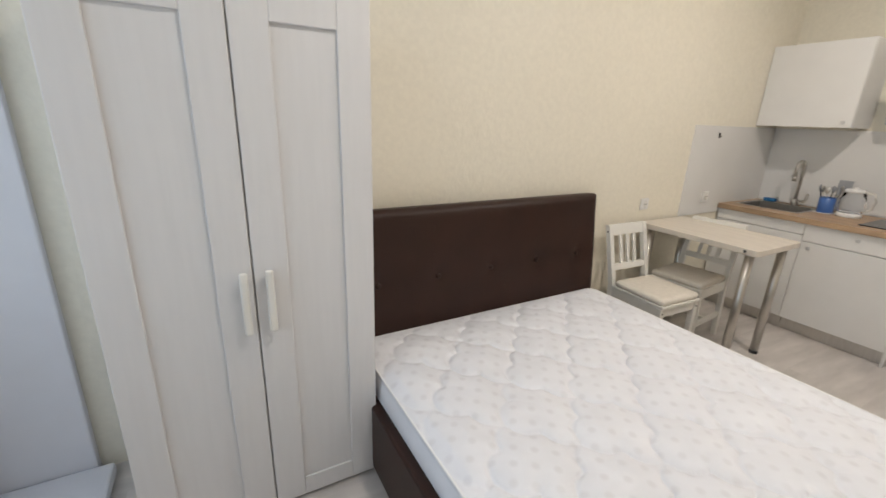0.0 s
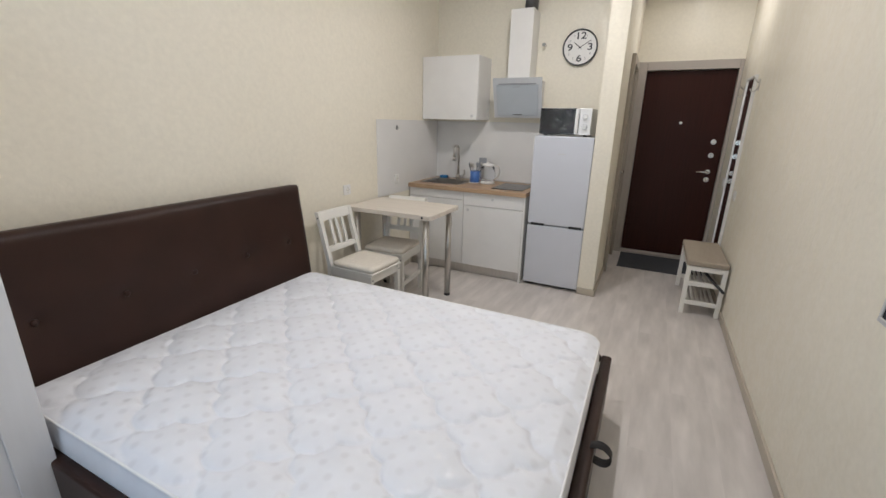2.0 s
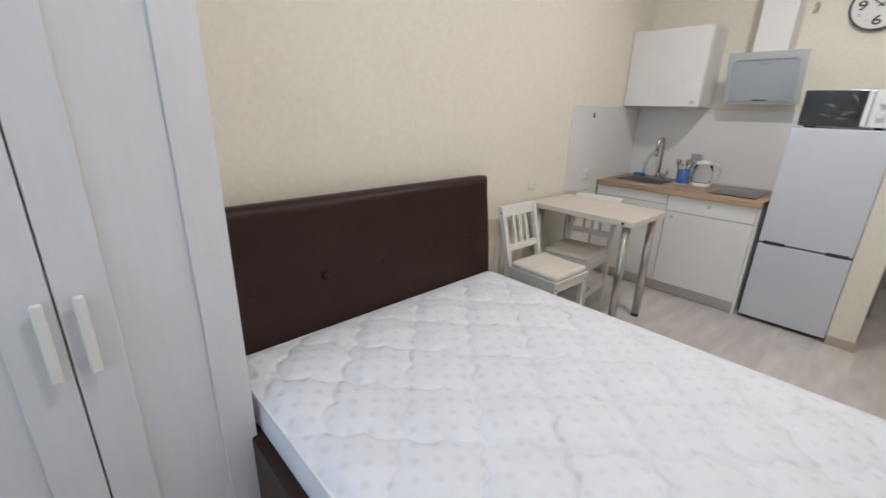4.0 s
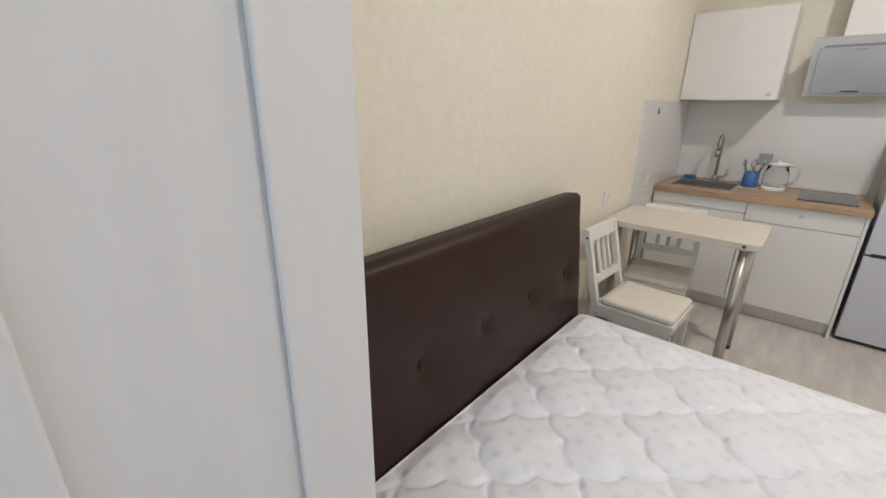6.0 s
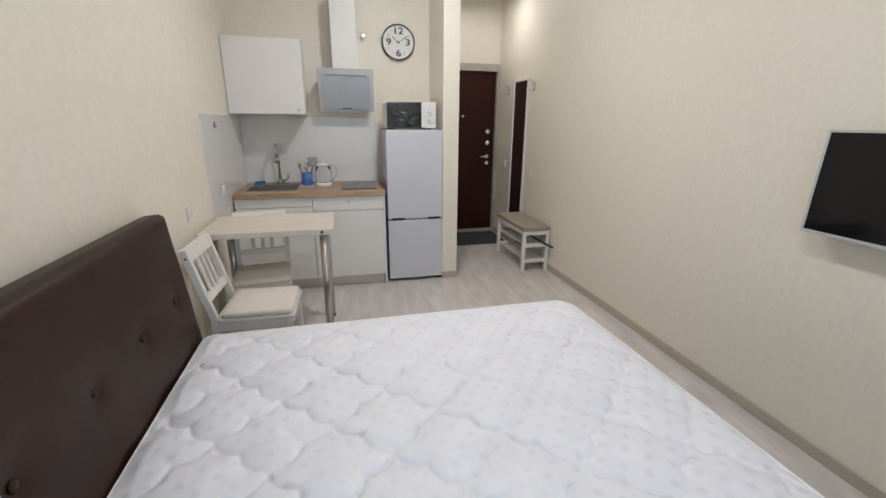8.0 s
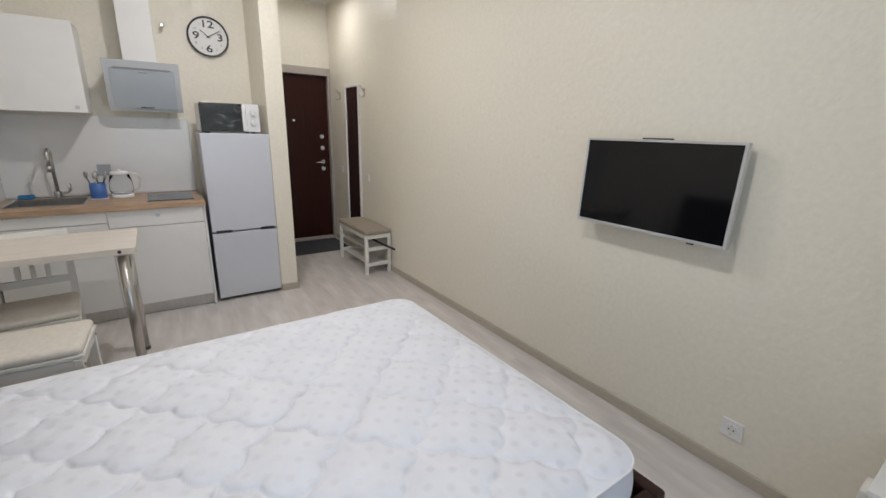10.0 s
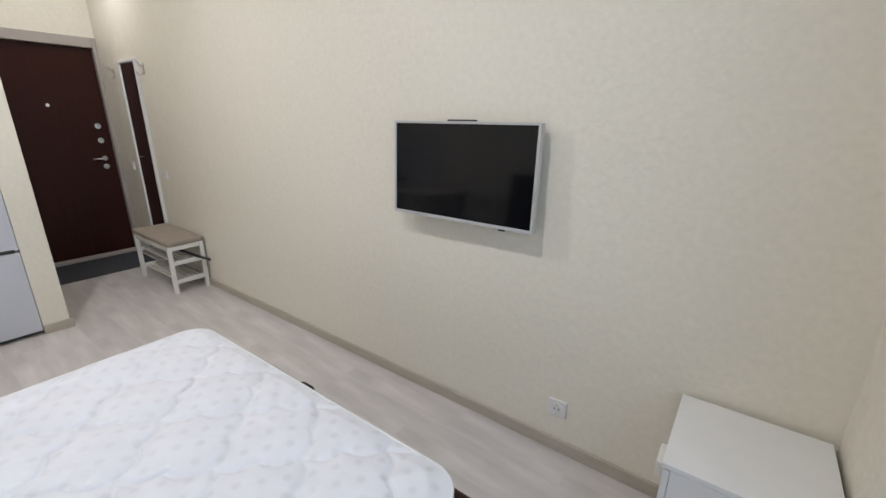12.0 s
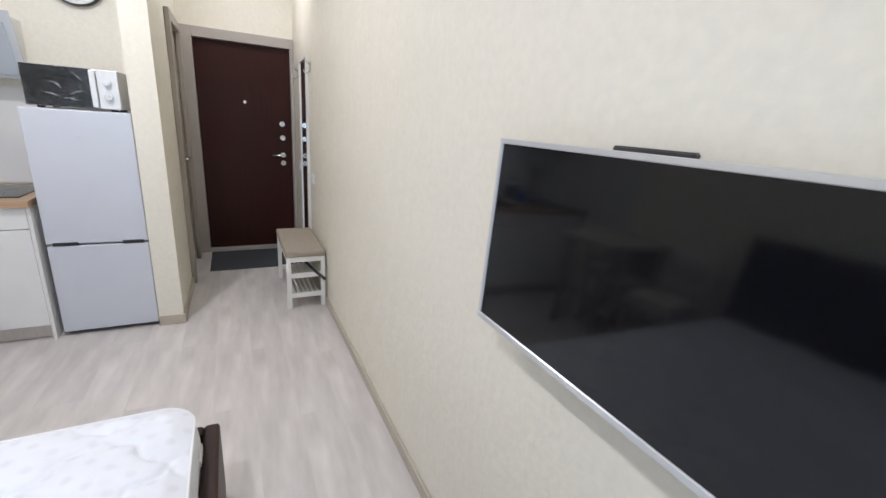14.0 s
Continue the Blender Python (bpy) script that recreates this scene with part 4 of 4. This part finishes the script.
def build_microwave():
    x0, x1, y0, y1, z0, z1 = 3.05, 3.40, 1.168, 1.59, 1.367, 1.592
    M = thing("microwave", ((x0 + x1) / 2, (y0 + y1) / 2, z0), "white microwave in clear wrap on the fridge", "microwave")
    bx("body", M, (x0 + 0.02, x1), (y0, y1), (z0 + 0.01, z1), M_MICRO, 0.006)
    for xa in (x0 + 0.05, x1 - 0.06):
        for ya in (y0 + 0.03, y1 - 0.06):
            bx("foot", M, (xa, xa + 0.03), (ya, ya + 0.03), (z0 - 0.0015, z0 + 0.011), M_DARK)
    bx("door", M, (x0, x0 + 0.0195), (y0 + 0.115, y1), (z0 + 0.012, z1 - 0.002), M_SCREEN, 0.004)
    bx("door_handle", M, (x0 - 0.016, x0 + 0.002), (y0 + 0.1, y0 + 0.128), (z0 + 0.016, z1 - 0.006), M_MICRO, 0.006, 3)
    bx("control_panel", M, (x0 + 0.002, x0 + 0.0195), (y0, y0 + 0.097), (z0 + 0.012, z1 - 0.002), M_MICRO, 0.003)
    for z in (z0 + 0.155, z0 + 0.078):
        cyl("dial_ring", M, (x0 + 0.002, y0 + 0.05, z), (x0 - 0.002, y0 + 0.05, z), 0.023, M_SILVER, n=32)
        cyl("dial", M, (x0, y0 + 0.05, z), (x0 - 0.016, y0 + 0.05, z), 0.018, M_MICRO, n=32, bevel=0.003)
        bx("dial_grip", M, (x0 - 0.022, x0 - 0.015), (y0 + 0.045, y0 + 0.055), (z - 0.016, z + 0.016), M_MICRO, 0.002)
    crumpled_film("wrap", M, x0 - 0.008, y0 + 0.13, y1 - 0.004, z0 + 0.014, z1 - 0.004)
    # thin white tubes stand in for the bright highlights on the wrap's creases
    rnd = random.Random(11)
    for k in range(7):
        yc, zc = y0 + 0.17 + 0.22 * rnd.random(), z0 + 0.05 + 0.13 * rnd.random()
        a, ln = rnd.uniform(-0.5, 0.9), rnd.uniform(0.012, 0.034)
        dy, dz = ln * math.cos(a), ln * math.sin(a)
        tube("wrap_crease_highlight", M, [(x0 - 0.020, yc - dy, zc - dz), (x0 - 0.024, yc, zc + 0.006), (x0 - 0.020, yc + dy, zc + dz)], rnd.uniform(0.0006, 0.0012), M_MICRO, 6)


def digits(text, size, material, name, parent, m):
    cu = bpy.data.curves.new(name, "FONT")
    cu.offset = 0.0014 if size > 0.05 else 0.0
    cu.body, cu.size, cu.align_x, cu.align_y, cu.extrude = text, size, "CENTER", "CENTER", 0.0006
    tmp = bpy.data.objects.new("tmp", cu)
    scene.collection.objects.link(tmp)
    bpy.context.view_layer.update()
    me = bpy.data.meshes.new_from_object(tmp.evaluated_get(bpy.context.evaluated_depsgraph_get()))
    bpy.data.objects.remove(tmp)
    me.materials.clear()
    me.materials.append(material)
    ob = new(name, me)
    ob.parent = parent
    ob.matrix_basis = m
    return ob


def build_clock():
    c = Vector((BACK_X, 1.411, 2.130))
    C = thing("wall_clock", c, "round wall clock, white face, black rim and numerals", "clock")
    R = 0.153
    # turned so that local z points out of the wall
    out = pose(0, 0, 0, 90, 0, -90)

    def ring(name, prof, material, n=64):
        bm = bmesh.new()
        rs = [[bm.verts.new((r * math.cos(2 * math.pi * k / n), r * math.sin(2 * math.pi * k / n), z)) for k in range(n)] for r, z in prof]
        for a, b in zip(rs, rs[1:]):
            for k in range(n):
                bm.faces.new((a[k], a[(k + 1) % n], b[(k + 1) % n], b[k]))
        bm.faces.new(rs[0][::-1])
        bm.faces.new(rs[-1])
        ob = finish(name, bm, material, C)
        ob.matrix_basis = out
        return ob
    ring("rim", [(R - 0.004, 0.0), (R, 0.01), (R, 0.03), (R - 0.004, 0.036), (R - 0.011, 0.034), (R - 0.012, 0.020)], M_DARK)
    ring("face", [(R - 0.0125, 0.019), (R - 0.0125, 0.0215)], M_CLOCK)
    for text, ang, size in (("12", 90, 0.090), ("3", 0, 0.090), ("6", 270, 0.090), ("9", 180, 0.090)):
        a = radians(ang)
        digits(text, size, M_INK, "numeral", C, out @ pose(0.088 * math.cos(a), 0.093 * math.sin(a), 0.0225) @ Matrix.Diagonal((1.12, 0.86, 1, 1)))
    for k, text in ((1, "1"), (2, "2"), (4, "4"), (5, "5"), (7, "7"), (8, "8"), (10, "10"), (11, "11")):
        a = radians(90 - 30 * k)
        digits(text, 0.028, M_GREYINK, "small_numeral", C, out @ pose(0.108 * math.cos(a), 0.108 * math.sin(a), 0.0225))

    def pointer(name, ang, ln, w, z):
        bm = bmesh.new()
        box_into(bm, (-0.018, ln), (-w, w), (z, z + 0.0015))
        ob = finish(name, bm, M_INK, C)
        ob.matrix_basis = out @ pose(0, 0, 0, 0, 0, ang)
    pointer("hour_pointer", 141, 0.072, 0.0032, 0.0245)
    pointer("minute_pointer", 31, 0.102, 0.0024, 0.0265)
    bm = bmesh.new()
    bmesh.ops.create_cone(bm, cap_ends=True, segments=20, radius1=0.007, radius2=0.006, depth=0.010)
    hub = finish("hub", bm, M_INK, C)
    hub.matrix_basis = out @ pose(0, 0, 0.0265)


def build_worktop_things():
    z = CT
    U = thing("utensil_pot", (3.37, 2.30, z), "blue pot holding steel and dark utensils", "utensil pot")
    lathe("pot", U, (3.37, 2.30, z), [(0.047, 0), (0.05, 0.004), (0.05, 0.115), (0.046, 0.117), (0.045, 0.02)], M_BLUE)
    rnd = random.Random(4)
    for k in range(6):
        a = k * 1.05
        top = (3.37 + 0.055 * math.cos(a), 2.30 + 0.065 * math.sin(a), z + 0.17 + 0.03 * rnd.random())
        tube("utensil_handle", U, [(3.37 + 0.02 * math.cos(a), 2.30 + 0.02 * math.sin(a), z + 0.025), top], 0.004, M_STEEL if k % 2 else M_DARK, 8)
        bm = bmesh.new()
        bmesh.ops.create_uvsphere(bm, u_segments=12, v_segments=8, radius=0.02)
        bmesh.ops.transform(bm, matrix=pose(*(Vector(top) - U.location), 0, 0, math.degrees(a)) @ Matrix.Diagonal((0.4, 0.8, 1.3, 1)), verts=bm.verts)
        finish("utensil_head", bm, M_STEEL if k % 2 else M_GREYP, U, smooth=True)
    tube("spatula_handle", U, [(3.385, 2.285, z + 0.025), (3.43, 2.25, z + 0.17)], 0.005, M_DARK, 8)
    bm = bmesh.new()
    box_into(bm, (-0.003, 0.003), (-0.042, 0.042), (0, 0.085), 0.002, 1)
    finish("spatula_blade", bm, M_GREYP, U).matrix_basis = pose(0.06, -0.052, 0.165, 0, 14, 0)
    bx("pot_saucer", U, (3.31, 3.43), (2.245, 2.355), (z + 0.0003, z + 0.004), M_WHITE, 0.001)
    J = thing("glass_kettle", (3.36, 2.155, z), "clear glass jug kettle with a pale handle", "kettle")
    lathe("base", J, (3.36, 2.155, z), [(0.07, 0), (0.073, 0.006), (0.07, 0.028), (0.066, 0.03)], M_WHITE)
    lathe("jug", J, (3.36, 2.155, z), [(0.066, 0.0305), (0.078, 0.06), (0.074, 0.12), (0.060, 0.175), (0.057, 0.176), (0.071, 0.119), (0.074, 0.062), (0.062, 0.034)], M_THIN).visible_shadow = False
    lathe("lid", J, (3.36, 2.155, z), [(0.061, 0.177), (0.061, 0.19), (0.05, 0.2), (0.012, 0.202), (0.012, 0.215), (0.006, 0.216)], M_WHITE)
    tube("handle", J, [(3.355, 2.10, z + 0.185), (3.35, 2.045, z + 0.18), (3.35, 2.03, z + 0.13), (3.352, 2.045, z + 0.07), (3.355, 2.083, z + 0.05)], 0.0085, M_PAINTED)
    S = thing("sponge", (3.52, 2.73, z), "blue kitchen sponge on the worktop", "sponge")
    bx("foam", S, (3.495, 3.545), (2.69, 2.775), (z + 0.0005, z + 0.028), M_SPONGE, 0.006)


build_kitchen()
build_hood()
build_fridge()
build_microwave()
build_clock()
build_worktop_things()


# ---- hall ----
def build_bench():
    x0, x1, y0, y1, H = 3.0, 3.715, 0.018, 0.298, 0.455
    B = thing("shoe_bench", ((x0 + x1) / 2, (y0 + y1) / 2, 0), "white slatted shoe bench with taupe cushion top", "bench")
    for x in (x0, x1 - 0.032):
        for y in (y0, y1 - 0.032):
            bx("leg", B, (x, x + 0.032), (y, y + 0.032), (0, H - 0.045), M_PAINTED, 0.003)
        bx("end_rail", B, (x + 0.004, x + 0.028), (y0 + 0.032, y1 - 0.032), (H - 0.085, H - 0.046), M_PAINTED, 0.002)
        for z in (0.085, 0.245):
            bx("end_bar", B, (x + 0.004, x + 0.028), (y0 + 0.032, y1 - 0.032), (z, z + 0.035), M_PAINTED, 0.002)
    for y in (y0 + 0.004, y1 - 0.028):
        bx("long_rail", B, (x0 + 0.032, x1 - 0.032), (y, y + 0.024), (H - 0.085, H - 0.046), M_PAINTED, 0.002)
    for z in (0.095, 0.255):
        for k in range(6):
            y = y0 + 0.04 + k * 0.035
            bx("shelf_slat", B, (x0 + 0.028, x1 - 0.028), (y, y + 0.018), (z, z + 0.014), M_PAINTED, 0.002)
    bx("cushion_top", B, (x0 - 0.006, x1 + 0.006), (y0 - 0.002, y1 + 0.006), (H - 0.045, H), M_SEAT, 0.014, 3)
    R = thing("shoe_horn", (3.1, 0.12, 0.27), "long black shoe horn lying on the bench shelf", "shoe horn")
    tube("shaft", R, [(2.865, 0.045, 0.272), (2.99, 0.09, 0.292), (3.2, 0.16, 0.332), (3.4, 0.215, 0.365)], 0.011, M_DARK, 10)


def build_mirror():
    x0, x1, z0, z1 = 3.725, 4.115, 0.34, 1.885
    M = thing("wall_mirror", ((x0 + x1) / 2, 0, z0), "tall narrow mirror in a white frame on the wall", "mirror")
    b = 0.022
    blocks("frame", M, [((x0, x0 + b), (0, 0.024), (z0, z1)), ((x1 - b, x1), (0, 0.024), (z0, z1)), ((x0 + b, x1 - b), (0, 0.024), (z0, z0 + b)), ((x0 + b, x1 - b), (0, 0.024), (z1 - b, z1))], M_WHITE, 0.002)
    bx("glass", M, (x0 + b, x1 - b), (0.002, 0.016), (z0 + b, z1 - b), M_MIRROR, 0)


def build_hook(x, z):
    K = thing("coat_hook", (x, 0, z), "bent dark metal coat hook on the wall", "hook", "coat hooks")
    bx("plate", K, (x - 0.012, x + 0.012), (0, 0.006), (z - 0.07, z + 0.02), M_STEEL, 0.002)
    tube("prong", K, [(x, 0.004, z - 0.01), (x, 0.022, z + 0.0), (x, 0.042, z + 0.028), (x, 0.052, z + 0.04)], 0.005, M_STEEL)
    tube("prong", K, [(x, 0.004, z - 0.05), (x, 0.028, z - 0.075), (x, 0.048, z - 0.072), (x, 0.056, z - 0.052)], 0.005, M_STEEL)


def build_doormat():
    D = thing("doormat", (4.31, 0.45, 0), "charcoal ribbed doormat before the entrance door", "doormat")
    bx("pile", D, (4.01, 4.60), (0.04, 0.855), (0.0005, 0.009), M_MAT, 0.003)


build_bench()
build_mirror()
build_hook(3.605, 1.82)
build_hook(4.30, 1.82)
build_doormat()
